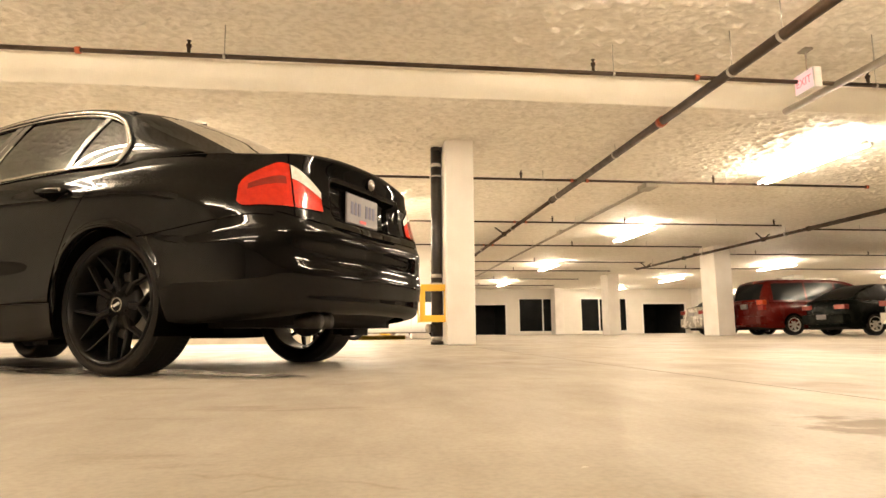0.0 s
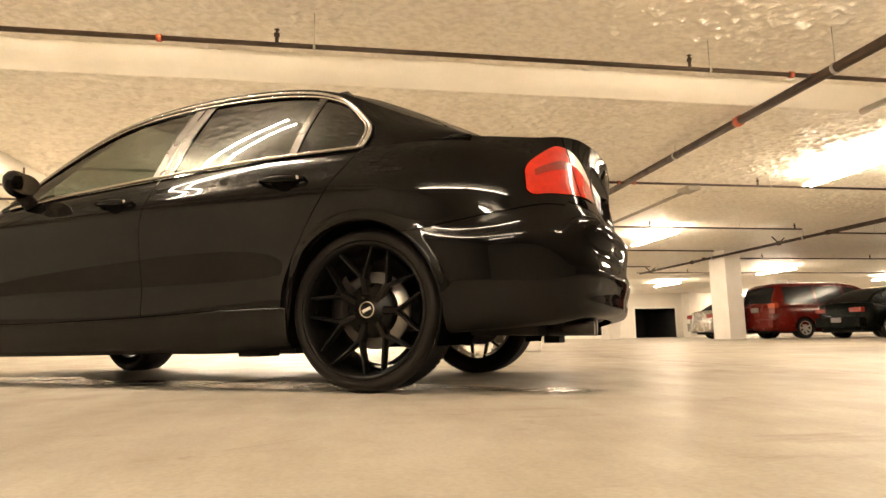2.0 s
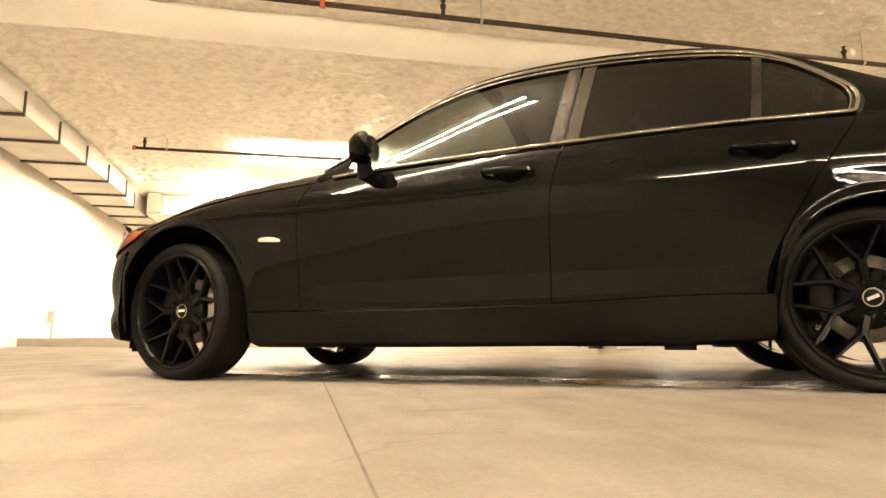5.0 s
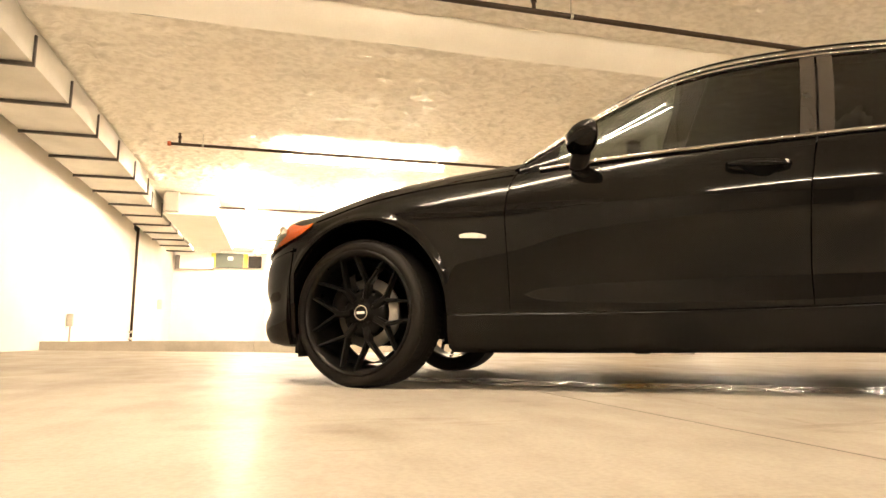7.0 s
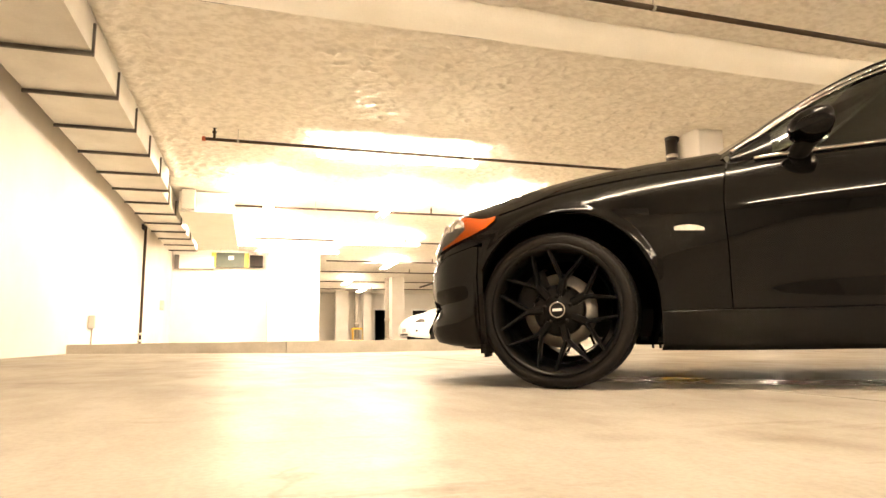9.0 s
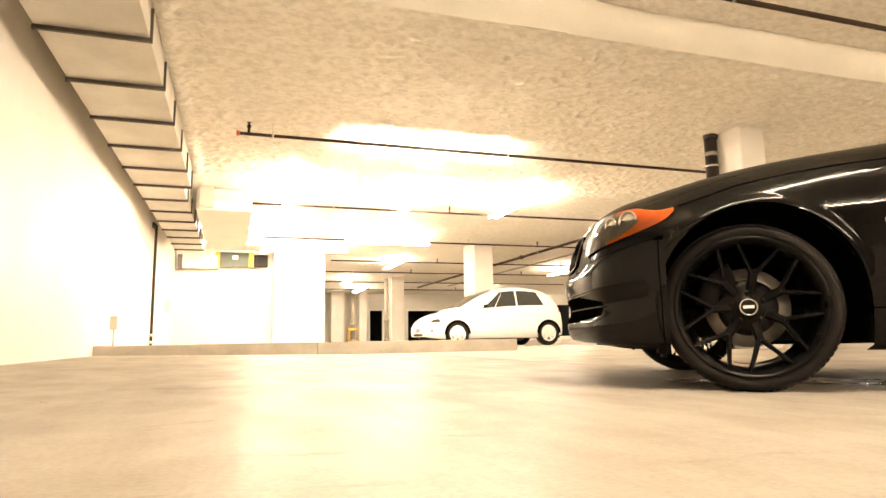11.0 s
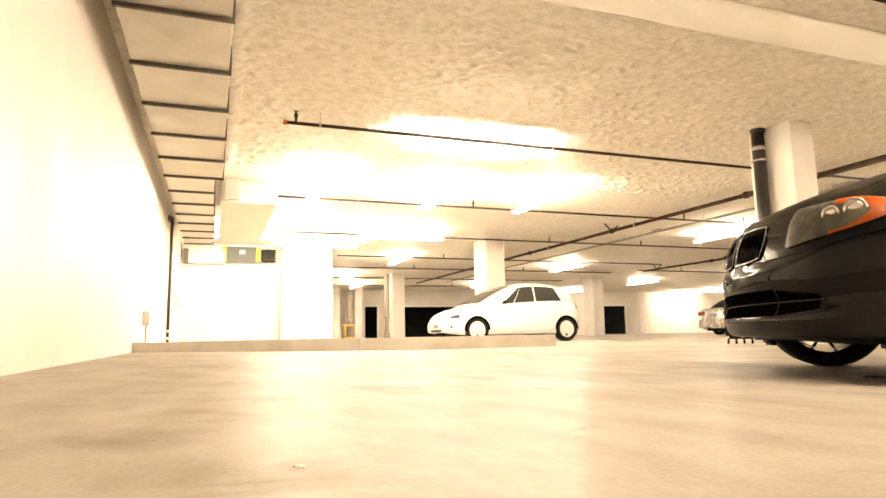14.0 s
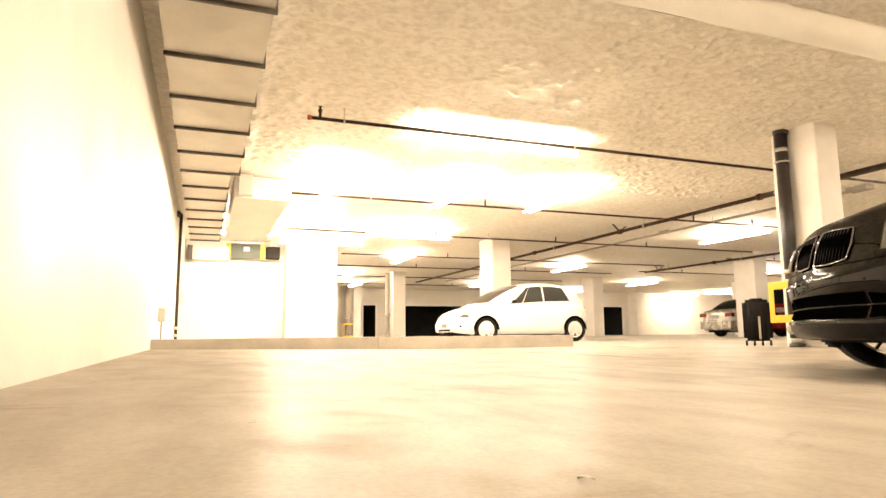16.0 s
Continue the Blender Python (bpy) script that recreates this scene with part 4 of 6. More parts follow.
house_patch("windscreen", roof, span(1.42, 2.10, 30), span(0.135, 1, 18), CLEAR, "clear curved windscreen", joined=True)
house_patch("rear_window", roof, span(-0.42, 0.13, 24), span(0.245, 1, 14), TINT, "dark tinted rear window", joined=True)


def window_tail(v):
    """Tail end of the side glass: the kink in the rear pillar."""
    return 0.032 - 0.022 * math.sin(math.pi * min(v / 0.62, 1.0)) + 0.80 * max(0.0, v - 0.45) ** 2


def side_frame(name, f0, f1, v0, v1, nx, nv, material, label="", out=0.0):
    pts = []
    for i in range(nx):
        for j in range(nv):
            v = v0 + (v1 - v0) * j / (nv - 1)
            x = f0(v) + (f1(v) - f0(v)) * i / (nx - 1)
            pts.append(side(x, v, out))
    return both_sides(name, pts, nx, nv, material, label, flip=True)


side_frame("side_rail", lambda v: -0.42, lambda v: 2.09, 0.93, 1.0, 80, 3, PAINT)
side_frame("rear_pillar_side", lambda v: -0.42, lambda v: window_tail(v) - 0.045, 0.0, 0.93, 24, 12, PAINT)
PILLAR = lambda v: 0.995 - 0.085 * v
side_frame("rear_side_glass", lambda v: 0.335 - 0.055 * v, lambda v: PILLAR(v) - 0.055, 0.03, 0.90, 20, 10, TINT, "dark tinted rear door glass", -0.004)
side_frame("quarter_glass", lambda v: window_tail(v), lambda v: 0.305 - 0.055 * v, 0.03, 0.90, 12, 10, TINT, "dark tinted fixed quarter glass", -0.004)
side_frame("front_side_glass", lambda v: PILLAR(v) + 0.055, lambda v: 1.93 - 0.02 * v, 0.03, 0.90, 30, 10, DOOR_GLASS, "greenish front door glass", -0.004)
SATIN = surface("satin_pillar_trim", (0.085, 0.077, 0.069), (0.07, 0.063, 0.056), 3.0, (0.22, 0.30), metal=0.8)
side_frame("centre_pillar", lambda v: PILLAR(v) - 0.057, lambda v: PILLAR(v) - 0.004, 0.0, 0.93, 4, 12, SATIN, "satin dark pillar trim", 0.002)
side_frame("centre_pillar", lambda v: PILLAR(v) + 0.004, lambda v: PILLAR(v) + 0.057, 0.0, 0.93, 4, 12, SATIN, "satin dark pillar trim", 0.002)
side_frame("glass_post", lambda v: 0.303 - 0.055 * v, lambda v: 0.337 - 0.055 * v, 0.0, 0.93, 3, 12, SATIN, "satin glass divider", 0.002)
side_frame("mirror_triangle", lambda v: 1.925 - 0.02 * v, lambda v: 2.075, 0.0, 0.93, 8, 8, PAINT)


def chrome_line():
    """Bright trim round the side glass."""
    pts = [side(x, 0.015, 0.006) for x in span(1.99, 0.02, 50)]
    pts += [side(window_tail(v) - 0.022, v, 0.006) for v in span(0.03, 0.84, 18)]
    top = [side(x, 0.925, 0.006) for x in span(0.285, 2.06, 60)]
    pts += [side(0.165, 0.882, 0.006), side(0.215, 0.912, 0.006)] + top
    inner = [side(window_tail(v) - 0.002, v, 0.004) for v in span(0.03, 0.82, 16)] + [side(0.185, 0.855, 0.004)] + [side(x, 0.875, 0.004) for x in span(0.25, 1.98, 56)]
    for sgn in (1, -1):
        tube("window_trim", [(p.x, sgn * p.y, p.z) for p in pts], 0.0085, TRIM_CHROME, car, "satin chrome window trim")
        tube("window_seal", [(p.x, sgn * p.y, p.z) for p in inner], 0.005, TRIM_CHROME, car, "satin chrome inner trim")


chrome_line()

# near-black inner shell added to keep the gaps dark, floor pan and wheel housings
def inner_shell():
    pts, nu, nv = [], 90, 10
    for i in range(nu):
        s = S_END * i / (nu - 1)
        x = float(np.interp(s, PS, PP[:, 0]))
        a, b = low_z(s) + 0.03, top_z(s) - 0.02
        for k in (REAR_ARCH, FRONT_ARCH):
            h = arch(x, k[0], k[1], k[2] + 0.02, k[3] + 0.02)
            a = max(a, h) if h and s > 0.5 else a
        for j in range(nv):
            pts.append(skin(s, a + (b - a) * j / (nv - 1), -0.014 if s > S_LID else -0.085))
    joined_sides("inner_shell", pts, nu, nv, GROOVE)


inner_shell()
bm = bmesh.new()
add_box(bm, -0.62, -0.60, 0.205, -0.36, 0.60, 0.30)
add_box(bm, 0.36, -0.72, 0.175, 2.34, 0.72, 0.28)
add_box(bm, -0.36, -0.52, 0.24, 0.36, 0.52, 0.36)
add_box(bm, 2.34, -0.50, 0.20, 3.20, 0.50, 0.32)
add_box(bm, 0.55, 0.56, 0.135, 0.66, 0.70, 0.18)
add_box(bm, 0.40, 0.50, 0.145, 0.48, 0.66, 0.18)
add_box(bm, 1.90, 0.30, 0.150, 2.10, 0.50, 0.18)
add_box(bm, -0.52, -0.52, 0.165, -0.44, -0.36, 0.22)
part("underbody", bm, TRIM, car, smooth=False)
for k, nm in ((REAR_ARCH, "wheel_housing"), (FRONT_ARCH, "wheel_housing")):
    pts, n = [], 30
    for i in range(n):
        a = math.pi * (-0.12 + 1.24 * i / (n - 1))
        x, z = k[0] + (k[2] + 0.006) * math.cos(a), k[1] + (k[3] + 0.006) * math.sin(a)
        for y in (0.855, 0.80, 0.46):
            pts.append((x, y, z))
        pts.append((x, 0.455, 0.30))
    both_sides(nm, pts, n, 4, GROOVE)

# arch rims turned inwards
for k in (REAR_ARCH, FRONT_ARCH):
    pts, n = [], 44
    for i in range(n):
        a = math.pi * i / (n - 1)
        x, z = k[0] + k[2] * math.cos(a), k[1] + k[3] * math.sin(a)
        p = skin(s_of_x(x), z)
        pts += [p, Vector((p.x, p.y - 0.006, p.z - 0.004)), Vector((p.x, p.y - 0.030, p.z - 0.002))]
    both_sides("arch_rim", pts, n, 3, PAINT)


# ---- cabin ----
def seat(x, y, name):
    bm = bmesh.new()
    add_box(bm, -0.25, -0.24, 0.30, 0.27, 0.24, 0.46)
    add_box(bm, -0.10, -0.23, 0.40, 0.04, 0.23, 0.98, Matrix.Translation((-0.22, 0, 0.02)) @ Matrix.Rotation(radians(-14), 4, "Y"))
    add_box(bm, -0.08, -0.13, 1.00, 0.02, 0.13, 1.18, Matrix.Translation((-0.26, 0, 0.0)) @ Matrix.Rotation(radians(-12), 4, "Y"))
    bmesh.ops.bevel(bm, geom=bm.edges[:], offset=0.04, segments=3, affect="EDGES")
    bmesh.ops.transform(bm, matrix=Matrix.Translation((x, y, 0)), verts=bm.verts[:])
    part(name, bm, SEAT, car)


seat(1.25, 0.37, "front_seat")
seat(1.25, -0.37, "front_seat")
bm = bmesh.new()
add_box(bm, 0.05, -0.62, 0.30, 0.60, 0.62, 0.50)
add_box(bm, -0.05, -0.60, 0.45, 0.10, 0.60, 1.02)
add_box(bm, -0.40, -0.62, 0.90, 0.0, 0.62, 0.97)
bmesh.ops.bevel(bm, geom=bm.edges[:], offset=0.03, segments=2, affect="EDGES")
part("rear_bench", bm, SEAT, car)
bm = bmesh.new()
add_box(bm, 1.72, -0.70, 0.62, 2.08, 0.70, 0.94)
bmesh.ops.bevel(bm, geom=bm.edges[:], offset=0.05, segments=3, affect="EDGES")
part("dashboard", bm, SEAT, car)
me = revolve([(0.175 + 0.016 * math.cos(a), 0.016 * math.sin(a)) for a in [2 * math.pi * i / 8 for i in range(9)]], 28, "z")
w = mesh_part("steering_wheel", me, TRIM, car)
w.matrix_local = Matrix.Translation((1.60, 0.37, 0.86)) @ Matrix.Rotation(radians(-65), 4, "Y")
box("headliner", 0.2, -0.58, 1.285, 1.30, 0.58, 1.300, SEAT, car)

# ---- lamps ----
# tail lamps: red lens round the corner, a darker band, and the clear inner piece on the lid
S_TIP = s_of_x(-0.640)


def lamp_lo(s):
    f = (s - S_LAMP_IN) / (S_TIP - S_LAMP_IN)
    return spline([(0.0, 0.722), (0.8, 0.712), (0.92, 0.708), (0.97, 0.712), (1.0, 0.726)], f)[0]


def lamp_hi(s):
    f = (s - S_LAMP_IN) / (S_TIP - S_LAMP_IN)
    return spline([(0.0, 0.812), (0.12, 0.850), (0.35, 0.905), (0.55, 0.922), (0.75, 0.895), (0.90, 0.856), (0.97, 0.828), (1.0, 0.800)], f)[0]


S_CUT = S_LID
mid = lambda f: (lambda s: lamp_lo(s) + (lamp_hi(s) - lamp_lo(s)) * f)
band("tail_lamp", S_CUT + 0.004, S_TIP, lamp_lo, lamp_hi, 26, 14, LENS_RED, "red tail lamp wrapped round the corner", 0.006, joined=False)
band("tail_lamp_band", S_CUT + 0.03, S_TIP - 0.04, mid(0.50), mid(0.68), 22, 5, LENS_DARKRED, "dark red band across the lamp", 0.008, joined=False)
band("lid_lamp", S_LAMP_IN, S_CUT - 0.004, lamp_lo, mid(0.66), 14, 8, LENS_RED, "red inner tail lamp on the boot lid", 0.006, joined=False)
band("reversing_lamp", S_LAMP_IN, S_CUT - 0.004, mid(0.67), lamp_hi, 14, 8, LENS_WHITE, "clear reversing lamp on the boot lid", 0.006, joined=False)

# number plate, its lamps' bar and the round badge
plate = box("number_plate", -0.006, -0.152, 0, 0.006, 0.152, 0.150, PLATE, car, 0.004, "white number plate with dark bars", m=Matrix.Translation((-0.784, 0, 0.722)))
for i in range(7):
    if i != 3:
        y = 0.105 - 0.035 * i
        box("plate_bar", -0.0085, y - 0.011, 0.045, -0.0062, y + 0.011, 0.110, PLATE_INK, plate, m=Matrix.Translation((-0.784, 0, 0.722)))
box("plate_bar", -0.0085, -0.03, 0.012, -0.0062, 0.03, 0.026, PLATE_RED, plate, m=Matrix.Translation((-0.784, 0, 0.722)))
me = revolve([(0.0, 0.010), (0.018, 0.008), (0.027, 0.005), (0.030, 0.0)], 24, "z")
bd = mesh_part("badge", me, TRIM_CHROME, car, "round bright badge")
bd.matrix_local = Matrix.Translation((-0.838, 0, 0.932)) @ Matrix.Rotation(radians(-95), 4, "Y")
for y in (0.30, 0.38):
    bm = bmesh.new()
    add_rod(bm, (-0.62, y, 0.235), (-0.80, y, 0.232), 0.034, 16)
    part("exhaust_pipe", bm, DULL_STEEL, car, "dull steel exhaust tip")
band("bumper_diffuser", 0.0, s_of_y(0.55, False), lambda s: section(s)[0][0] - 0.045, lambda s: section(s)[0][0] + 0.012, 20, 3, TRIM, "black lower bumper edge", -0.10)
bm = bmesh.new()
v = [bm.verts.new(p) for p in ((0.02, -0.008, 1.415), (0.13, -0.010, 1.414), (0.13, 0.010, 1.414), (0.02, 0.008, 1.415), (0.0, -0.004, 1.445), (0.05, -0.004, 1.452), (0.05, 0.004, 1.452), (-0.02, 0.004, 1.448))]
for f in ((0, 1, 5, 4), (1, 2, 6, 5), (2, 3, 7, 6), (3, 0, 4, 7), (4, 5, 6, 7)):
    bm.faces.new([v[i] for i in f])
bmesh.ops.transform(bm, matrix=Matrix.Translation((0.30, 0, -0.022)) @ Matrix.Diagonal((0.8, 1.6, 1, 1)), verts=bm.verts[:])
part("roof_aerial", bm, PAINT, car, "black shark fin aerial")

# head lamps: dark bowl, two bright rings, orange strip, clear cover
S_H0, S_H1 = s_of_x(3.015), s_of_y(0.500, True)
hl_lo = lambda s: spline([(0.0, 0.692), (0.08, 0.657), (0.28, 0.618), (0.52, 0.590), (0.80, 0.572), (1.0, 0.562)], (s - S_H0) / (S_H1 - S_H0))[0]
hl_hi = lambda s: section(s)[9][0] - 0.004
hmix = lambda a: (lambda s: hl_lo(s) + (hl_hi(s) - hl_lo(s)) * a)
band("head_lamp_bowl", S_H0 + 0.03, S_H1, hl_lo, hl_hi, 26, 8, LAMP_BOWL, "grey head lamp housing", 0.004, joined=False)
HL = S_H1 - S_H0
LAMP_GREY = surface("lamp_reflector_grey", (0.46, 0.43, 0.39), (0.20, 0.19, 0.17), 22.0, (0.12, 0.25), metal=0.5)
band("head_lamp_indicator", S_H0, S_H0 + 0.56 * HL, hl_lo, hl_hi, 18, 8, LENS_ORANGE, "orange side indicator lens", 0.006, joined=False)


def lamp_patch(name, u0, u1, v0, v1, out, material, label):
    """A rounded patch on the lamp, in parts of its length and height."""
    pts = []
    for i in range(16):
        t = i / 15
        w = max(0.02, 1 - abs(2 * t - 1) ** 3.0)
        s = S_H0 + HL * (u0 + (u1 - u0) * t)
        vm, vh = (v0 + v1) / 2, (v1 - v0) / 2 * w
        for j in range(8):
            pts.append(skin(s, hmix(vm - vh + 2 * vh * j / 7)(s), out))
    return both_sides(name, pts, 16, 8, material, label)


lamp_patch("head_lamp_reflector", 0.26, 0.74, 0.08, 0.84, 0.0085, LAMP_GREY, "grey lamp reflector")
for u, r in ((0.37, 0.036), (0.56, 0.030)):
    ss = S_H0 + u * HL
    p, q = skin(ss, hmix(0.56)(ss), 0.006), skin(ss, hmix(0.56)(ss), 0.05)
    way = (q - p).normalized()
    for sgn in (1, -1):
        turn = Vector((way.x, sgn * way.y, way.z)).to_track_quat("Z", "Y").to_matrix().to_4x4()
        at = Matrix.Translation((p.x, sgn * p.y, p.z)) @ turn
        ring = mesh_part("lamp_ring", revolve([(r + 0.007, 0.0), (r + 0.006, 0.004), (r, 0.004), (r - 0.006, -0.002)], 24, "z"), CHROME, car, "bright ring round the lamp lens")
        ring.matrix_local = at
        eye = mesh_part("lamp_bulb", revolve([(0.0, 0.004), (r * 0.5, 0.0025), (r * 0.8, 0.0), (r - 0.004, -0.004)], 24, "z"), REFLECTOR, car, "bright round lamp lens")
        eye.matrix_local = at
band("head_lamp_cover", S_H0, S_H1, hl_lo, hl_hi, 26, 8, LENS_CLEAR, "clear head lamp cover", 0.012, joined=False)


# kidney grilles, lower intakes: the openings' shade as near-black patches on the skin
DARK_CHROME, _n, _l, _b = base_material("dark_chrome", (0.10, 0.092, 0.084), 0.2, 1.0)


def grille(y0, y1, z0, z1, name, out):
    s0, s1 = s_of_y(y1, True), s_of_y(y0, True)
    g = band(name, s0, s1, lambda s: z0, lambda s: z1, 10, 6, GROOVE, "black grille", out, joined=False)
    return g


grille(0.035, 0.300, 0.540, 0.690, "kidney_grille", 0.004)
for sgn in (1, -1):
    loop = [skin(s_of_y(y, True), z, 0.006) for y, z in ((0.030, 0.536), (0.16, 0.532), (0.290, 0.545), (0.318, 0.62), (0.300, 0.690), (0.16, 0.698), (0.035, 0.700), (0.026, 0.62), (0.030, 0.536))]
    tube("grille_surround", [(p.x, sgn * p.y, p.z) for p in loop], 0.0045, DARK_CHROME, car, "dark chrome grille surround")
    for i in range(9):
        y = 0.055 + 0.026 * i
        a, b = skin(s_of_y(y, True), 0.543, 0.006), skin(s_of_y(y, True), 0.688, 0.006)
        rod("grille_bar", (a.x, sgn * a.y, a.z), (b.x, sgn * b.y, b.z), 0.004, TRIM, car, 6)
band("lower_intake", s_of_y(0.40, True), S_END, lambda s: 0.278, lambda s: 0.392, 16, 6, GROOVE, "black lower intake", 0.004)
band("side_intake", s_of_y(0.66, True), s_of_y(0.42, True), lambda s: 0.280 + 0.02 * max(0.0, (s_of_y(0.42, True) - s) / 0.24), lambda s: 0.386 - 0.03 * max(0.0, (s_of_y(0.42, True) - s) / 0.24), 10, 6, GROOVE, "black side intake", 0.004, joined=False)
for z in (0.335,):
    pts = [skin(s_of_y(y, True), z, 0.006) for y in span(0.68, 0.0, 24)]
    tube("intake_bar", [(p.x, p.y, p.z) for p in pts] + [(p.x, -p.y, p.z) for p in reversed(pts[:-1])], 0.003, TRIM, car)
band("front_lip", s_of_x(3.10), S_END, lambda s: section(s)[0][0] - 0.012, lambda s: section(s)[0][0] + 0.012, 24, 3, TRIM, "black lower lip", -0.055)
for sgn in (1, -1):
    bm = bmesh.new()
    add_box(bm, 3.045, 0.62, 0.125, 3.085, 0.80, 0.24)
    bmesh.ops.bevel(bm, geom=bm.edges[:], offset=0.015, segments=2, affect="EDGES")
    if sgn < 0:
        bmesh.ops.scale(bm, vec=(1, -1, 1), verts=bm.verts[:])
        bmesh.ops.reverse_faces(bm, faces=bm.faces[:])
    part("air_flap", bm, TRIM, car)

# ---- handles, mirrors, side markers, seams ----
def car_handle(x, z, sgn):
    s = s_of_x(x)
    bm = bmesh.new()
    n = 14
    prev = None
    for i in range(n):
        t = i / (n - 1)
        xx = x - 0.105 + 0.21 * t
        o = 0.012 + 0.030 * math.sin(math.pi * min(1, max(0, t))) ** 0.5
        h = 0.017 * (0.55 + 0.45 * math.sin(math.pi * t))
        p = skin(s_of_x(xx), z + 0.012 * t, o)
        ring = [bm.verts.new((p.x, sgn * (p.y + dy), p.z + dz)) for dy, dz in ((0.0, h), (0.010, h * 0.4), (0.010, -h * 0.5), (0.0, -h), (-0.012, -h * 0.6), (-0.012, h * 0.6))]
        if prev:
            for k in range(6):
                bm.faces.new((prev[k], prev[(k + 1) % 6], ring[(k + 1) % 6], ring[k]))
        else:
            bm.faces.new(ring)
        prev = ring
    bm.faces.new(prev)
    bmesh.ops.recalc_face_normals(bm, faces=bm.faces[:])
    h = part("door_handle", bm, PAINT, car, "black door handle")
    # hollow behind the grip, only a near-black patch carrying its shade
    pts = []
    for i in range(12):
        t = i / 11
        for j in range(5):
            v = j / 4
            pts.append(skin(s_of_x(x - 0.09 + 0.15 * t), z - 0.045 * math.sin(math.pi * t) + 0.07 * v * math.sin(math.pi * t) + 0.004, 0.0025))
    me = from_grid([(p.x, sgn * p.y, p.z) for p in pts], 12, 5, flip=sgn > 0)
    mesh_part("handle_recess_shade", me, GROOVE, car)
    rodp = skin(s_of_x(x - 0.085), z + 0.003, 0.036)
    me = revolve([(0.0, 0.003), (0.006, 0.003), (0.008, 0.0)], 16, "y")
    k = mesh_part("key_lock", me, STEEL, car, "bright lock cap")
    k.matrix_local = Matrix.Translation((rodp.x, sgn * rodp.y, rodp.z)) @ Matrix.Diagonal((1, sgn, 1, 1))


for sgn in (1, -1):
    car_handle(0.315, 0.822, sgn)
    car_handle(1.205, 0.812, sgn)


def mirror(sgn):
    bm = bmesh.new()
    bmesh.ops.create_uvsphere(bm, u_segments=24, v_segments=14, radius=1.0)
    for v in bm.verts:
        x, y, z = v.co
        x = x * 0.075 if x > 0 else x * 0.035
        z = math.copysign(abs(z) ** 0.8, z) * 0.062 + 0.010 * y
        v.co = Vector((1.800 + x - 0.03 * y, 0.918 + 0.090 * y, 0.962 + z))
    for v in bm.verts:
        v.co.y *= sgn
    if sgn < 0:
        bmesh.ops.reverse_faces(bm, faces=bm.faces[:])
    ob = part("door_mirror", bm, PAINT, car, "black door mirror")
    g = bmesh.new()
    bmesh.ops.create_circle(g, cap_ends=True, segments=24, radius=1.0)
    bmesh.ops.transform(g, matrix=Matrix.Translation((1.763, sgn * 0.918, 0.962)) @ Matrix.Rotation(radians(-90), 4, "Y") @ Matrix.Diagonal((0.050, 0.076, 1, 1)), verts=g.verts[:])
    part("mirror_glass", g, REFLECTOR, ob, "mirror glass")
    f = bmesh.new()
    for a, b, r in (((1.850, sgn * 0.785, 0.862), (1.815, sgn * 0.895, 0.918), 0.040),):
        add_rod(f, a, b, r, 10, r * 0.8)
    part("mirror_foot", f, TRIM, ob)


mirror(1)
mirror(-1)
pts = []
for i in range(14):
    t = i / 13
    for j in range(5):
        v = j / 4
        z = 0.586 + 0.014 * t + (0.004 + 0.018 * math.sin(math.pi * min(1, 0.12 + 0.8 * (1 - t))) ** 0.6) * v
        pts.append(skin(s_of_x(2.200 + 0.108 * t), z + 0.008 * (1 - t), 0.004))
both_sides("side_repeater", pts, 14, 5, LENS_WHITE, "clear side indicator lens")
for sgn in (1, -1):
    for nm, ln in (("wing_seam", [skin(s, top_z(s) - 0.004, 0.001) for s in [s_of_x(x) for x in span(2.1, 3.0, 30)]]),):
        tube(nm, [(p.x, sgn * p.y, p.z) for p in ln], 0.0028, GROOVE, car)
    ln = [skin(s_of_x(x), seam_z(s_of_x(x)) - 0.006, -0.001) for x in span(0.335, 2.335, 50)]
    tube("sill_edge", [(p.x, sgn * p.y, p.z) for p in ln], 0.0045, PAINT, car)
    ln = [skin(S_LID, z, 0.001) for z in span(0.67, 0.965, 14)]
    tube("lid_seam", [(p.x, sgn * p.y, p.z) for p in ln], 0.0028, GROOVE, car)
    ln = [skin(s_of_x(3.078), z, 0.001) for z in span(0.19, 0.60, 12)]
    tube("bumper_seam", [(p.x, sgn * p.y, p.z) for p in ln], 0.0025, GROOVE, car)


# ---- wheels ----
R_TYRE, R_RIM = 0.312, 0.262


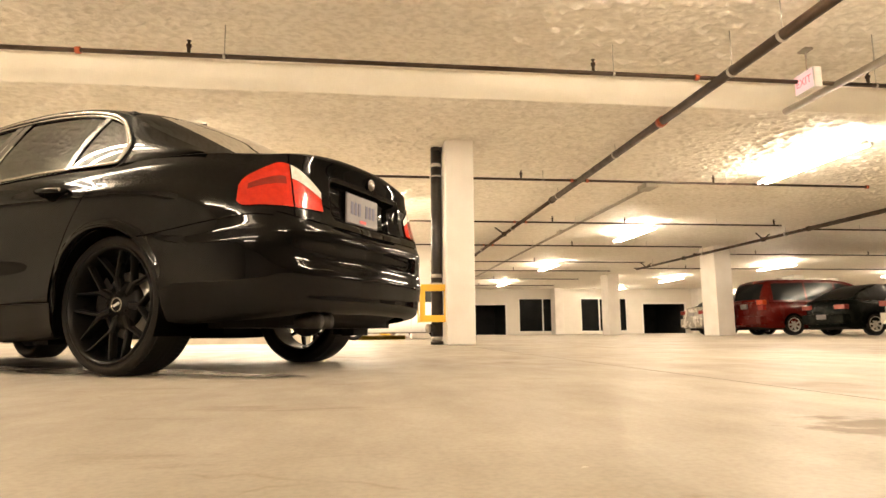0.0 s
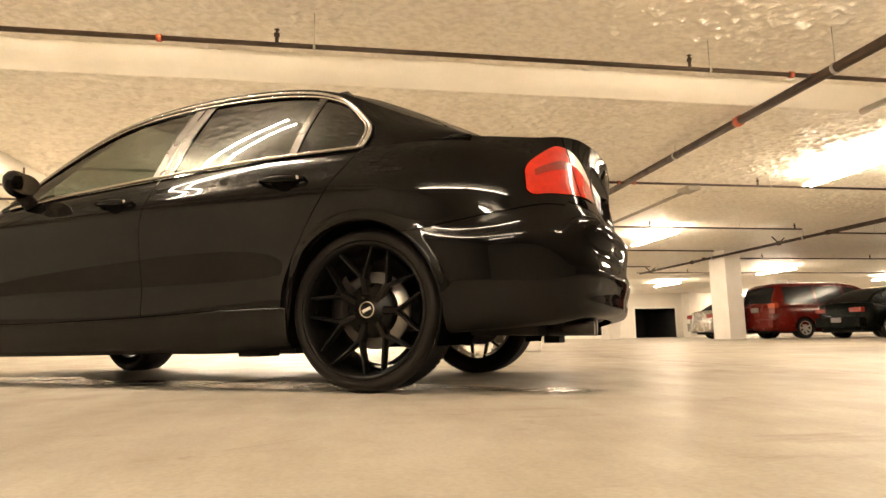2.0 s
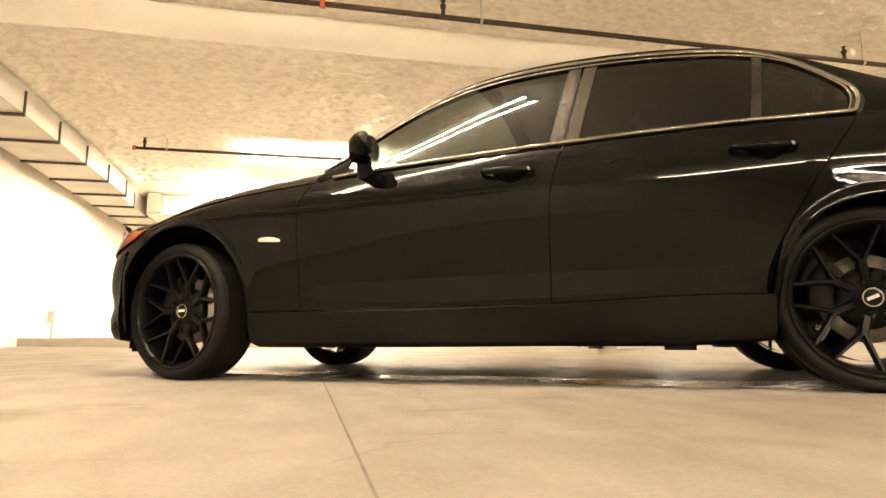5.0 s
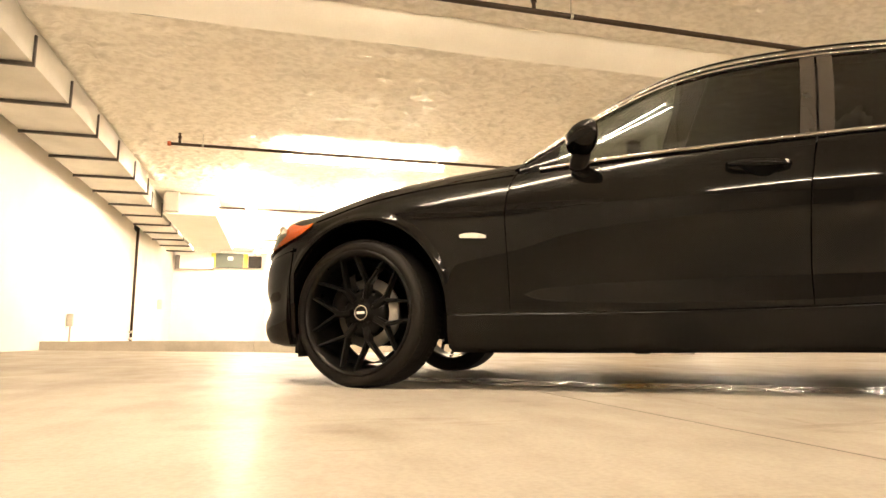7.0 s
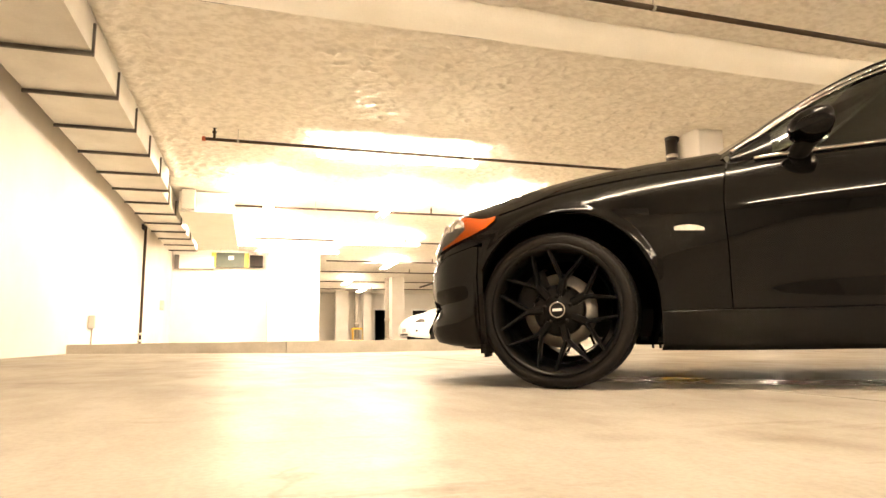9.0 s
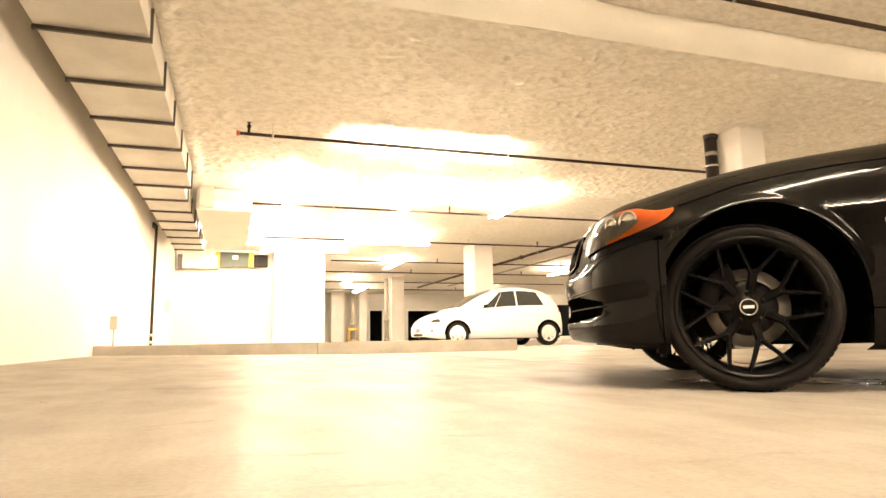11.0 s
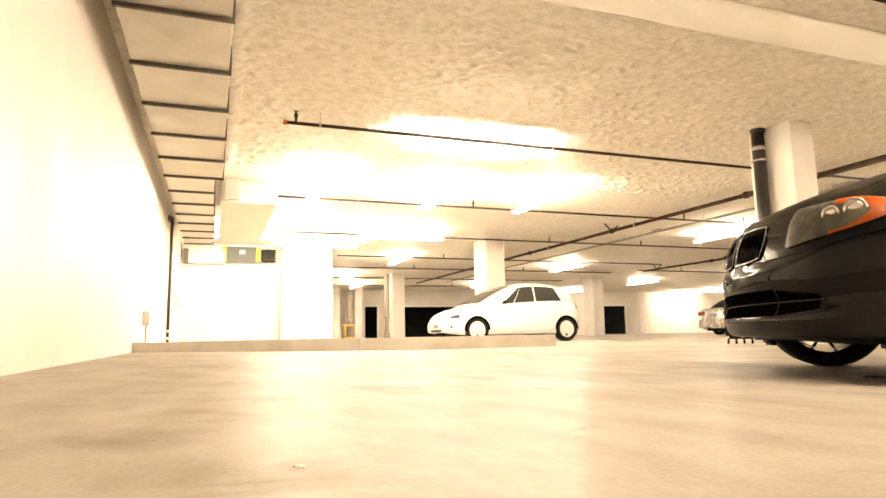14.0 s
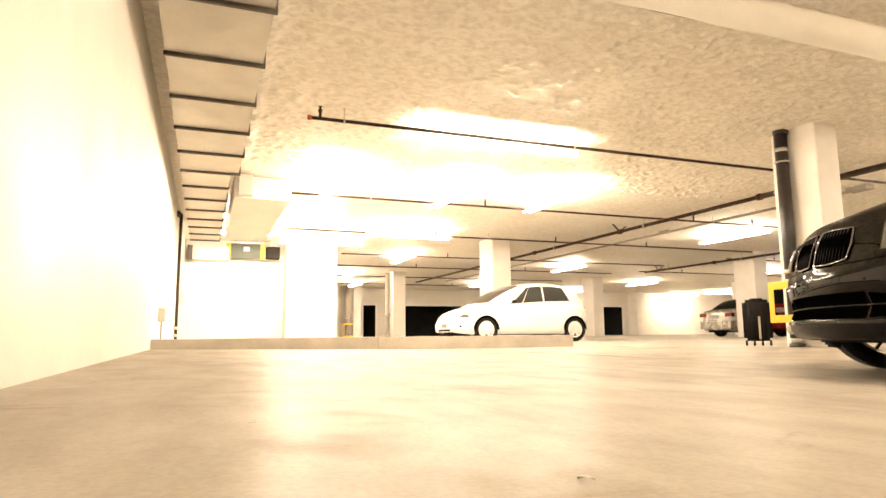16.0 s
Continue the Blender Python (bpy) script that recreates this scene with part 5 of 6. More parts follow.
def wheel(name, m, parent, sgn):
    """Outer face towards +y, turned for the other side."""
    w = new(name)
    w.parent = parent
    w.matrix_local = m @ (Matrix.Identity(4) if sgn > 0 else Matrix.Rotation(math.pi, 4, "Z"))
    hw = 0.112
    prof = [(R_RIM - 0.012, -hw + 0.012), (R_RIM + 0.008, -hw), (R_TYRE - 0.022, -hw - 0.006), (R_TYRE - 0.006, -hw + 0.012), (R_TYRE, -hw + 0.035), (R_TYRE + 0.001, 0), (R_TYRE, hw - 0.035),
            (R_TYRE - 0.006, hw - 0.012), (R_TYRE - 0.022, hw + 0.006), (R_RIM + 0.008, hw), (R_RIM - 0.012, hw - 0.012)]
    tyre = mesh_part("tyre", revolve(prof, 72), RUBBER, w)
    bm = bmesh.new()
    for i in range(78):
        a = 2 * math.pi * i / 78
        for s in (-1, 1):
            mm = Matrix.Rotation(a, 4, "Y") @ Matrix.Translation((R_TYRE - 0.0015, 0, 0))
            add_box(bm, -0.003, s * 0.034, -0.0095, 0.0025, s * 0.088, 0.0095, mm @ Matrix.Rotation(radians(10 * s), 4, "X"))
    tagged(part("tread", bm, RUBBER, tyre, smooth=False), kind="stuff")
    for y in (-0.028, 0.0, 0.028):
        me = revolve([(R_TYRE + 0.0022, y - 0.011), (R_TYRE + 0.003, y), (R_TYRE + 0.0022, y + 0.011)], 72)
        mesh_part("tread_rib", me, RUBBER, tyre)
    lip = [(R_RIM + 0.004, hw - 0.004), (R_RIM, hw + 0.004), (R_RIM - 0.010, hw + 0.002), (R_RIM - 0.018, hw - 0.018), (R_RIM - 0.026, hw - 0.040), (R_RIM - 0.034, -hw + 0.02), (R_RIM - 0.012, -hw + 0.012)]
    rim = mesh_part("rim", revolve(lip, 72), RIM, w, "satin black mesh alloy rim")
    bm = bmesh.new()
    seven = 2 * math.pi / 7
    for k in range(7):
        t = k * seven + 0.22
        for s in (-1, 1):
            a = (0.062 * math.cos(t), 0.062 * math.sin(t))
            b = (0.126 * math.cos(t + s * 0.030), 0.126 * math.sin(t + s * 0.030))
            c = (0.241 * math.cos(t + s * 0.300), 0.241 * math.sin(t + s * 0.300))
            for p, q, y0, y1, w0, w1 in ((a, b, 0.060, 0.070, 0.019, 0.0115), (b, c, 0.070, 0.094, 0.0095, 0.0065)):
                d = Vector((q[0] - p[0], 0, q[1] - p[1])).normalized()
                nrm = Vector((-d.z, 0, d.x))
                vs = []
                for pt, yy, ww in ((p, y0, w0), (q, y1, w1)):
                    base = Vector((pt[0], 0, pt[1]))
                    vs.append([bm.verts.new(base + nrm * ww * e * f + Vector((0, yy - g, 0))) for e, f, g in ((-1, 1, 0.034), (-1, 1.0, 0.010), (-1, 0.45, 0.0), (1, 0.45, 0.0), (1, 1.0, 0.010), (1, 1, 0.034))])
                for i in range(6):
                    bm.faces.new((vs[0][i], vs[0][(i + 1) % 6], vs[1][(i + 1) % 6], vs[1][i]))
                bm.faces.new(vs[0])
                bm.faces.new(list(reversed(vs[1])))
    bmesh.ops.recalc_face_normals(bm, faces=bm.faces[:])
    part("spokes", bm, RIM, rim, smooth=False)
    hub = mesh_part("hub", revolve([(0.0, 0.066), (0.034, 0.066), (0.040, 0.058), (0.080, 0.052), (0.100, 0.044), (0.106, 0.034), (0.108, 0.014)], 36), RIM, rim)
    cap = mesh_part("centre_cap", revolve([(0.0, 0.070), (0.024, 0.070), (0.028, 0.066), (0.031, 0.072), (0.033, 0.066)], 28), TRIM, rim, "black centre cap with a bright rim")
    mesh_part("cap_ring", revolve([(0.027, 0.070), (0.030, 0.074), (0.033, 0.070)], 28), CHROME, rim, "bright ring")
    box("cap_mark", -0.019, 0.0705, -0.005, 0.019, 0.073, 0.006, WHITEPART, rim, label="pale mark", m=Matrix.Rotation(radians(-12), 4, "Y"))
    for k in range(5):
        a = 2 * math.pi * k / 5 + 0.5
        rod("wheel_bolt", (0.056 * math.cos(a), 0.045, 0.056 * math.sin(a)), (0.056 * math.cos(a), 0.064, 0.056 * math.sin(a)), 0.009, TRIM, rim, 6)
    mesh_part("brake_disc", revolve([(0.05, 0.010), (0.150, 0.010), (0.152, 0.0), (0.150, -0.012), (0.05, -0.012)], 48), DISC, w, "bare metal brake disc")
    pts = []
    for i in range(13):
        a = 0.30 + i * 0.10
        for r, y in ((0.105, 0.030), (0.125, 0.042), (0.165, 0.042), (0.182, 0.026), (0.182, -0.040)):
            pts.append((r * math.cos(a), y, r * math.sin(a)))
    mesh_part("brake_caliper", from_grid(pts, 13, 5), TRIM, w)
    mesh_part("inner_barrel", revolve([(0.215, -0.10), (0.215, 0.05)], 48), RIM, rim)
    return w


HUB_Y = 0.748
wheel("rear_wheel", Matrix.Translation((0.0, HUB_Y - 0.04, R_TYRE)) @ Matrix.Rotation(0.61, 4, "Y"), car, 1)
wheel("rear_wheel", Matrix.Translation((0.0, -HUB_Y + 0.11, R_TYRE)) @ Matrix.Rotation(0.3, 4, "Y"), car, -1)
wheel("front_wheel", Matrix.Translation((2.752, HUB_Y, R_TYRE)) @ Matrix.Rotation(radians(-9), 4, "Z") @ Matrix.Rotation(0.24, 4, "Y"), car, 1)
wheel("front_wheel", Matrix.Translation((2.752, -HUB_Y, R_TYRE)) @ Matrix.Rotation(radians(-9), 4, "Z"), car, -1)


# ---- wet patches under the car, its dark reflection put into their colour ----
WET = surface("wet_with_car_reflection", (0.11, 0.095, 0.075), (0.17, 0.148, 0.118), 3.0, (0.18, 0.32), spec=0.14)
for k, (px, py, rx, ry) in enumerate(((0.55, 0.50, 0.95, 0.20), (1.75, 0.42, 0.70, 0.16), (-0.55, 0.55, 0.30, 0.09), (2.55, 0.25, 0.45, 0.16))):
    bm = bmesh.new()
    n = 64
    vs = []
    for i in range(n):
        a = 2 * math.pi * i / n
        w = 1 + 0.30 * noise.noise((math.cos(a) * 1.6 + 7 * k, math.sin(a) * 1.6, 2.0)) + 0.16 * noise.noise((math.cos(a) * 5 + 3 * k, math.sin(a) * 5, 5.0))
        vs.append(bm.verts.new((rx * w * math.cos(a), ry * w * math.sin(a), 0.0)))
    bm.faces.new(vs)
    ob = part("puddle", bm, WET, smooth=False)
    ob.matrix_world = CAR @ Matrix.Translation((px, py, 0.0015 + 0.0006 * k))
    tagged(ob, "thin wet patch under the black car, the car's dark reflection painted in", "puddle", "wet patches", "stuff")

# ---- pipe beside the near column, with its yellow guard ----
dp = empty("drain_pipe", pose(1.04, 9.56, 0), "thick black drain pipe with steel bands beside the white column", "pipe")
rod("pipe", (0, 0, 0.12), (0, 0, 2.98), 0.085, BLACKPIPE, dp, 24)
rod("foot", (0, 0, 0.0), (0, 0, 0.05), 0.10, BLACKPIPE, dp, 24)
rod("sleeve", (0, 0, 0.05), (0, 0, 0.14), 0.078, STEEL, dp, 24, "bare steel sleeve")
rod("cleanout", (0, 0, 0.24), (-0.13, -0.05, 0.24), 0.062, BLACKPIPE, dp, 20)
rod("cleanout_cap", (-0.13, -0.05, 0.24), (-0.155, -0.06, 0.24), 0.068, CONDUIT, dp, 20)
for z in (2.72, 1.0):
    rod("band", (0, 0, z), (0, 0, z + 0.055), 0.091, STEEL, dp, 24, "bright steel band")
for z in (2.56, 0.90):
    bm = bmesh.new()
    add_rod(bm, (0, 0, z), (0, 0, z + 0.022), 0.105, 24)
    add_box(bm, 0.06, -0.012, z, 0.115, 0.012, z + 0.022)
    part("clamp", bm, STEEL, dp, "steel pipe clamp", smooth=False)
bm = bmesh.new()
add_rod(bm, (0, 0, 2.98), (0, 0, 3.10), 0.085, 20)
add_rod(bm, (0.0, 0, 3.0), (0.06, 0.02, 3.06), 0.10, 16)
part("top_bend", bm, BLACKPIPE, dp)


def guard(x0, x1, y0, y1, z0, z1, label):
    g = empty("pipe_guard", pose(x0, y0, z0), label, "guard", "pipe guards")
    w, d, h = x1 - x0, y1 - y0, z1 - z0
    t, r = 0.012, 0.10

    def plate(a, b, closed):
        """One face of the cage: two flat rails and the posts."""
        L = a
        for nm2, q in (("rail", (0, 0, 0, L, t, r)), ("rail", (0, 0, h - r, L, t, h)), ("post", (0, 0, r, 0.075, t, h - r)), ("post", (L - 0.075, 0, r, L, t, h - r)))[:4 if closed else 3]:
            ob = box(nm2, *q, YELLOW, g, 0.003)
            ob.matrix_local = b
    plate(w, Matrix.Identity(4), False)
    plate(d, Matrix.Translation((0.0, d, 0)) @ Matrix.Rotation(radians(-90), 4, "Z"), True)
    box("mounting_flange", w - 0.012, 0.012, 0, w, 0.09, h, YELLOW, g)
    return g


guard(0.755, 1.129, 9.23, 9.71, 0.33, 0.88, "yellow painted steel guard round the drain pipe")


# ---- suitcase ----
def suitcase(x, y, turn):
    s = empty("suitcase", pose(x, y, 0, 0, 0, turn), "black upright suitcase on casters standing on the floor", "suitcase")
    bm = bmesh.new()
    add_box(bm, -0.20, -0.12, 0.07, 0.20, 0.12, 0.70)
    bmesh.ops.bevel(bm, geom=bm.edges[:], offset=0.045, segments=4, affect="EDGES")
    part("shell", bm, TRIM, s)
    for px in (-0.15, -0.08, 0.08, 0.15):
        box("rib", px - 0.012, -0.123, 0.12, px + 0.012, -0.115, 0.63, RUBBER, s, 0.004)
    box("front_strip", 0.012, -0.129, 0.10, 0.042, -0.118, 0.44, CONDUIT, s, 0.004, "pale strip")
    box("top_handle", -0.09, -0.02, 0.698, 0.09, 0.02, 0.722, TRIM, s, 0.01)
    for px in (-0.165, -0.055, 0.055, 0.165):
        bm = bmesh.new()
        add_rod(bm, (px - 0.015, -0.09, 0.030), (px + 0.015, -0.09, 0.030), 0.030, 14)
        add_box(bm, px - 0.012, -0.10, 0.035, px + 0.012, -0.08, 0.08)
        part("caster", bm, RUBBER, s, smooth=False)
    return s


suitcase(1.49, 10.60, -48)

# ---- exit sign ----
ex = empty("exit_sign", pose(4.90, 6.34, 2.82, 0, 0, -92), "white box exit sign with pink letters hung on a rod", "sign")
EXITWHITE = surface("exit_sign_plastic", (0.80, 0.76, 0.72), (0.76, 0.72, 0.68), 9.0, (0.35, 0.45))
EXITRED = emitter("exit_sign_red", (1.0, 0.16, 0.14), 1.6)
EXITPINK = emitter("exit_sign_face", (1.0, 0.60, 0.52), 1.15)
box("case", -0.165, -0.05, 0, 0.165, 0.05, 0.24, EXITWHITE, ex, 0.012)
box("face", -0.148, -0.0525, 0.015, 0.148, -0.0505, 0.225, EXITPINK, ex, label="pink lit face")
cu = bpy.data.curves.new("exit_text", "FONT")
cu.body, cu.size, cu.extrude, cu.align_x, cu.align_y = "EXIT", 0.125, 0.001, "CENTER", "CENTER"
tmp = bpy.data.objects.new("exit_text", cu)
me = bpy.data.meshes.new_from_object(tmp)
bpy.data.objects.remove(tmp)
tx = mesh_part("letters", me, EXITRED, ex, "red letters EXIT", smooth=False)
tx.matrix_local = Matrix.Translation((0, -0.0545, 0.12)) @ Matrix.Rotation(radians(90), 4, "X")
rod("hanger_rod", (0, 0, 0.24), (0, 0, 0.51), 0.010, CONDUIT, ex, 8)
box("canopy", -0.07, -0.05, 0.48, 0.07, 0.05, 0.512, CONDUIT, ex, 0.008)

# ---- far pipe with a guard ----
for px, py, pr in ((1.15, 38.6, 0.14), (1.30, 30.75, 0.10)):
    fp = empty("drain_pipe", pose(px, py, 0), "slim grey drain pipe at the far end", "pipe")
    rod("pipe", (0, 0, 0), (0, 0, 3.0), pr, CONDUIT, fp, 16)
    for pz in (0.10, 1.0):
        rod("collar", (0, 0, pz), (0, 0, pz + 0.14), pr + 0.03, CONDUIT, fp, 16)
guard(0.85, 1.45, 38.3, 38.85, 0.05, 0.85, "yellow steel guard at the far end")
rb = empty("far_pier", pose(0.5, 39.2, 0), "pale pier at the far end of the garage", "pier")
box("pier", -0.5, 0, 0, 0.25, 0.5, 3.05, COLUMN, rb)
box("pier", 1.15, 0, 0, 1.6, 0.5, 3.05, COLUMN, rb)

# ---- yellow painted stop behind the white car ----
ys = box("wheel_stop", -0.75, 17.9, 0, 1.1, 18.05, 0.11, YELLOW, bevel=0.02)
tagged(ys, "low yellow painted wheel stop on the floor", "wheel stop")


# ---- small debris and a crack line on the floor ----
def leaf(x, y, turn, size):
    bm = bmesh.new()
    n = 7
    rows = []
    for i in range(n):
        t = i / (n - 1)
        w = size * 0.35 * math.sin(math.pi * min(1, 0.05 + 0.9 * t)) ** 0.8
        rows.append([bm.verts.new((size * (t - 0.5), sg * w, size * (0.08 * abs(sg) + 0.10 * math.sin(3 * t)))) for sg in (-1, 0, 1)])
    for a, b in zip(rows, rows[1:]):
        for k in range(2):
            bm.faces.new((a[k], b[k], b[k + 1], a[k + 1]))
    ob = part("dry_leaf", bm, KERB)
    ob.matrix_world = pose(x, y, floor_z(x) + 0.001, 0, 0, turn)
    return tagged(ob, "small dry brown leaf scrap lying on the floor", "leaf", "scraps on the floor")


for lx, ly, lt, ls in ((-6.03, 4.02, -50, 0.022), (-6.39, 4.68, 10, 0.016), (-5.90, 4.84, 0, 0.02), (-6.98, 8.05, 10, 0.03), (9.0, 12.0, 40, 0.06), (0.255, 1.02, 20, 0.012), (-5.2, 5.6, 120, 0.016)):
    leaf(lx, ly, lt, ls)


# ---- other parked cars ----
def parked_car(name, m, label, spec):
    """A simple car body from a side outline: x forward, y left."""
    c = empty(name, m, label, "car", "parked cars")
    paint = spec["paint"]
    L0, L1, W = spec["x0"], spec["x1"], spec["w"] / 2
    belt, roofline = spec["belt"], spec["roof"]
    zb = spec["bottom"]
    taper = spec.get("taper", 0.14)

    def half(x):
        f = min((x - L0) / 0.5, (L1 - x) / 0.6, 1.0)
        return W - taper * (1 - max(f, 0.0)) ** 2.2 * 2.0

    def endcut(x):
        return spec.get("lift", 0.05) * (max(0, 1 - (x - L0) / 0.4) ** 2 + max(0, 1 - (L1 - x) / 0.5) ** 2)

    nx = 56
    xs = [L0 + (L1 - L0) * (0.5 - 0.5 * math.cos(math.pi * i / (nx - 1))) for i in range(nx)]
    pts = []
    for x in xs:
        h, zt = half(x), spline(belt, x)[0]
        b = zb + endcut(x)
        row = [(h - 0.10, b), (h - 0.035, b + 0.02), (h - 0.012, b + 0.30 * (zt - b)), (h, b + 0.55 * (zt - b)), (h - 0.012, b + 0.78 * (zt - b)), (h - 0.04, zt - 0.035), (h - 0.085, zt), (h * 0.55, zt + 0.035), (0.0, zt + 0.045)]
        pts += [(x, y, z) for y, z in row]
    nr = 9
    bm = bmesh.new()
    for sgn in (1, -1):
        me = from_grid([(p[0], sgn * p[1], p[2]) for p in pts], nx, nr, flip=sgn < 0)
        bm.from_mesh(me)
        bpy.data.meshes.remove(me)
    bmesh.ops.remove_doubles(bm, verts=bm.verts[:], dist=0.0008)
    for end in (L0, L1):
        ring = [v for v in bm.verts if abs(v.co.x - end) < 0.002]
        left = sorted((v for v in ring if v.co.y > 0.001), key=lambda v: v.co.z)
        mid = [v for v in ring if abs(v.co.y) <= 0.001]
        right = sorted((v for v in ring if v.co.y < -0.001), key=lambda v: -v.co.z)
        bm.faces.new(left + mid + right).smooth = False
    bmesh.ops.recalc_face_normals(bm, faces=bm.faces[:])
    part("body", bm, paint, c)

    # cabin: from the belt up to the roof
    ga, gb = roofline[0][0], roofline[-1][0]
    gx = [ga + (gb - ga) * i / 43 for i in range(44)]
    inset = spec.get("inset", 0.17)

    def cabin(x, v, out=0.0):
        h = half(x) - 0.085
        z0 = spline(belt, x)[0] - 0.01
        z1 = spline(roofline, x)[0]
        k = max(0.0, (z1 - z0)) / spec["cabin_h"]
        top = h - inset * k
        return Vector((x, h + (top - h) * v + 0.012 * math.sin(math.pi * v) + out, z0 + (z1 - z0) * v + 0.3 * out))

    pts, rows = [], [0, 0.25, 0.5, 0.75, 0.93, 1.0]
    for x in gx:
        for v in rows:
            pts.append(cabin(x, v))
        e = cabin(x, 1.0)
        cr = 0.05 * min(1, max(0, (e.z - spline(belt, x)[0]) / 0.3))
        pts += [(x, e.y * 0.7, e.z + cr * 0.75), (x, e.y * 0.35, e.z + cr * 0.95), (x, 0, e.z + cr)]
    bm = bmesh.new()
    nv = len(rows) + 3
    for sgn in (1, -1):
        me = from_grid([(p[0], sgn * p[1], p[2]) for p in pts], len(gx), nv, flip=sgn < 0)
        bm.from_mesh(me)
        bpy.data.meshes.remove(me)
    bmesh.ops.remove_doubles(bm, verts=bm.verts[:], dist=0.0008)
    part("cabin", bm, paint, c)

    def side_glass(x0, x1, lean0, lean1, nm="side_window"):
        for sgn in (1, -1):
            q, n = [], 10
            for i in range(n):
                for j in range(6):
                    v = 0.10 + 0.76 * j / 5
                    a, b = x0 + lean0 * v, x1 + lean1 * v
                    p = cabin(a + (b - a) * i / (n - 1), v, 0.006)
                    q.append((p.x, sgn * p.y, p.z))
            mesh_part(nm, from_grid(q, n, 6, flip=sgn < 0), spec["glass"], c, "dark side window")

    for wdw in spec["windows"]:
        side_glass(*wdw)

    def screen(nm, x0, x1):
        q, n = [], 10
        for i in range(n):
            x = x0 + (x1 - x0) * i / (n - 1)
            e = cabin(x, 1.0)
            cr = 0.05 * min(1, max(0, (e.z - spline(belt, x)[0]) / 0.3))
            for y, dz in ((0.90, 0.2), (0.6, 0.82), (0.3, 0.97), (0, 1.0), (-0.3, 0.97), (-0.6, 0.82), (-0.90, 0.2)):
                q.append((x, e.y * y, e.z + cr * dz + 0.008))
        mesh_part(nm, from_grid(q, n, 7), spec["glass"], c, "dark glass")

    screen("rear_window", *spec["rear_glass"])
    screen("windscreen", *spec["front_glass"])

    r = spec["tyre"]
    for x in spec["axles"]:
        for sgn in (1, -1):
            w = new("wheel")
            w.parent = c
            w.matrix_local = Matrix.Translation((x, sgn * (half(x) - 0.095), r)) @ (Matrix.Identity(4) if sgn > 0 else Matrix.Rotation(math.pi, 4, "Z"))
            mesh_part("tyre", revolve([(r * 0.64, 0.06), (r * 0.70, 0.10), (r * 0.96, 0.100), (r, 0.075), (r, -0.09), (r * 0.9, -0.10)], 36), RUBBER, w)
            # back disc darker than the spokes: the gaps' shade is in its colour
            mesh_part("rim", revolve([(r * 0.66, 0.085), (r * 0.62, 0.075), (r * 0.60, 0.045), (0.0, 0.035)], 36), spec.get("rim_back", UNLIT_BLACK), w)
            for k in range(spec.get("spokes", 7)):
                a = 2 * math.pi * k / spec.get("spokes", 7)
                bm = bmesh.new()
                add_box(bm, 0.02, 0.055, -0.030, r * 0.62, 0.080, 0.030, Matrix.Rotation(-a, 4, "Y"))
                part("spoke", bm, spec["rim"], w, smooth=False)
            mesh_part("rim_ring", revolve([(r * 0.67, 0.092), (r * 0.63, 0.092), (r * 0.56, 0.075), (r * 0.60, 0.06)], 36), spec["rim"], w)
            mesh_part("hub_cap", revolve([(0.0, 0.092), (0.04, 0.090), (0.06, 0.075)], 20), spec["rim"], w)
            # dark ring laid on the body round the tyre for the arch's shade
            q = []
            for i in range(21):
                a = math.pi * i / 20
                for rr, dy in ((r + 0.036, 0.099), (r + 0.03, 0.1015), (r - 0.03, 0.1015)):
                    q.append((rr * math.cos(a), dy, (rr * math.sin(a))))
            mesh_part("arch_shade_ring", from_grid(q, 21, 3), GROOVE, w)

    def body_y(x, z):
        h, zt = half(x), spline(belt, x)[0]
        b = zb + endcut(x)
        rows_z = [b, b + 0.02, b + 0.30 * (zt - b), b + 0.55 * (zt - b), b + 0.78 * (zt - b), zt - 0.035, zt]
        return float(np.interp(z, rows_z, [h - 0.10, h - 0.035, h - 0.012, h, h - 0.012, h - 0.04, h - 0.085]))

    for nm, xa, xb, za, zc, mat, lab in spec.get("patches", ()):
        for sgn in (1, -1):
            q = []
            for i in range(9):
                x = xa + (xb - xa) * i / 8
                top = min(zc, spline(belt, x)[0] - 0.02)
                for j in range(5):
                    z = za + (max(top, za + 0.01) - za) * j / 4
                    q.append((x, sgn * (body_y(x, z) + 0.006), z))
            mesh_part(nm, from_grid(q, 9, 5, flip=sgn > 0), mat, c, lab)

    for nm, q, mat, lab in spec["details"]:
        for sgn in ((1, -1) if q[1] * q[4] > 0 else (1,)):
            a = list(q)
            if sgn < 0:
                a[1], a[4] = -q[4], -q[1]
            box(nm, *a, mat, c, 0.018 if min(abs(a[3] - a[0]), abs(a[4] - a[1]), abs(a[5] - a[2])) > 0.045 else 0.006, lab)
    return c


def car_paint(name, c, metal=0.0, coat=0.45, spec=0.3):
    return surface(name, c, tuple(k * 0.85 for k in c), 3.0, (0.22, 0.32), metal=metal, coat=coat, spec=spec)


WHITE_PAINT = car_paint("white_car_paint", (0.80, 0.79, 0.76))
RED_PAINT = car_paint("red_car_paint", (0.085, 0.006, 0.0035), 0.0, 0.16, 0.10)
GREEN_PAINT = car_paint("dark_green_car_paint", (0.003, 0.004, 0.003), 0.0, 0.04, 0.03)
SILVER_PAINT = car_paint("silver_car_paint", (0.42, 0.39, 0.34), 0.45)
HATCH_GLASS, _n, _l, _b = base_material("hatchback_glass", (0.035, 0.036, 0.033), 0.06)
_b.inputs["Specular IOR Level"].default_value = 0.55
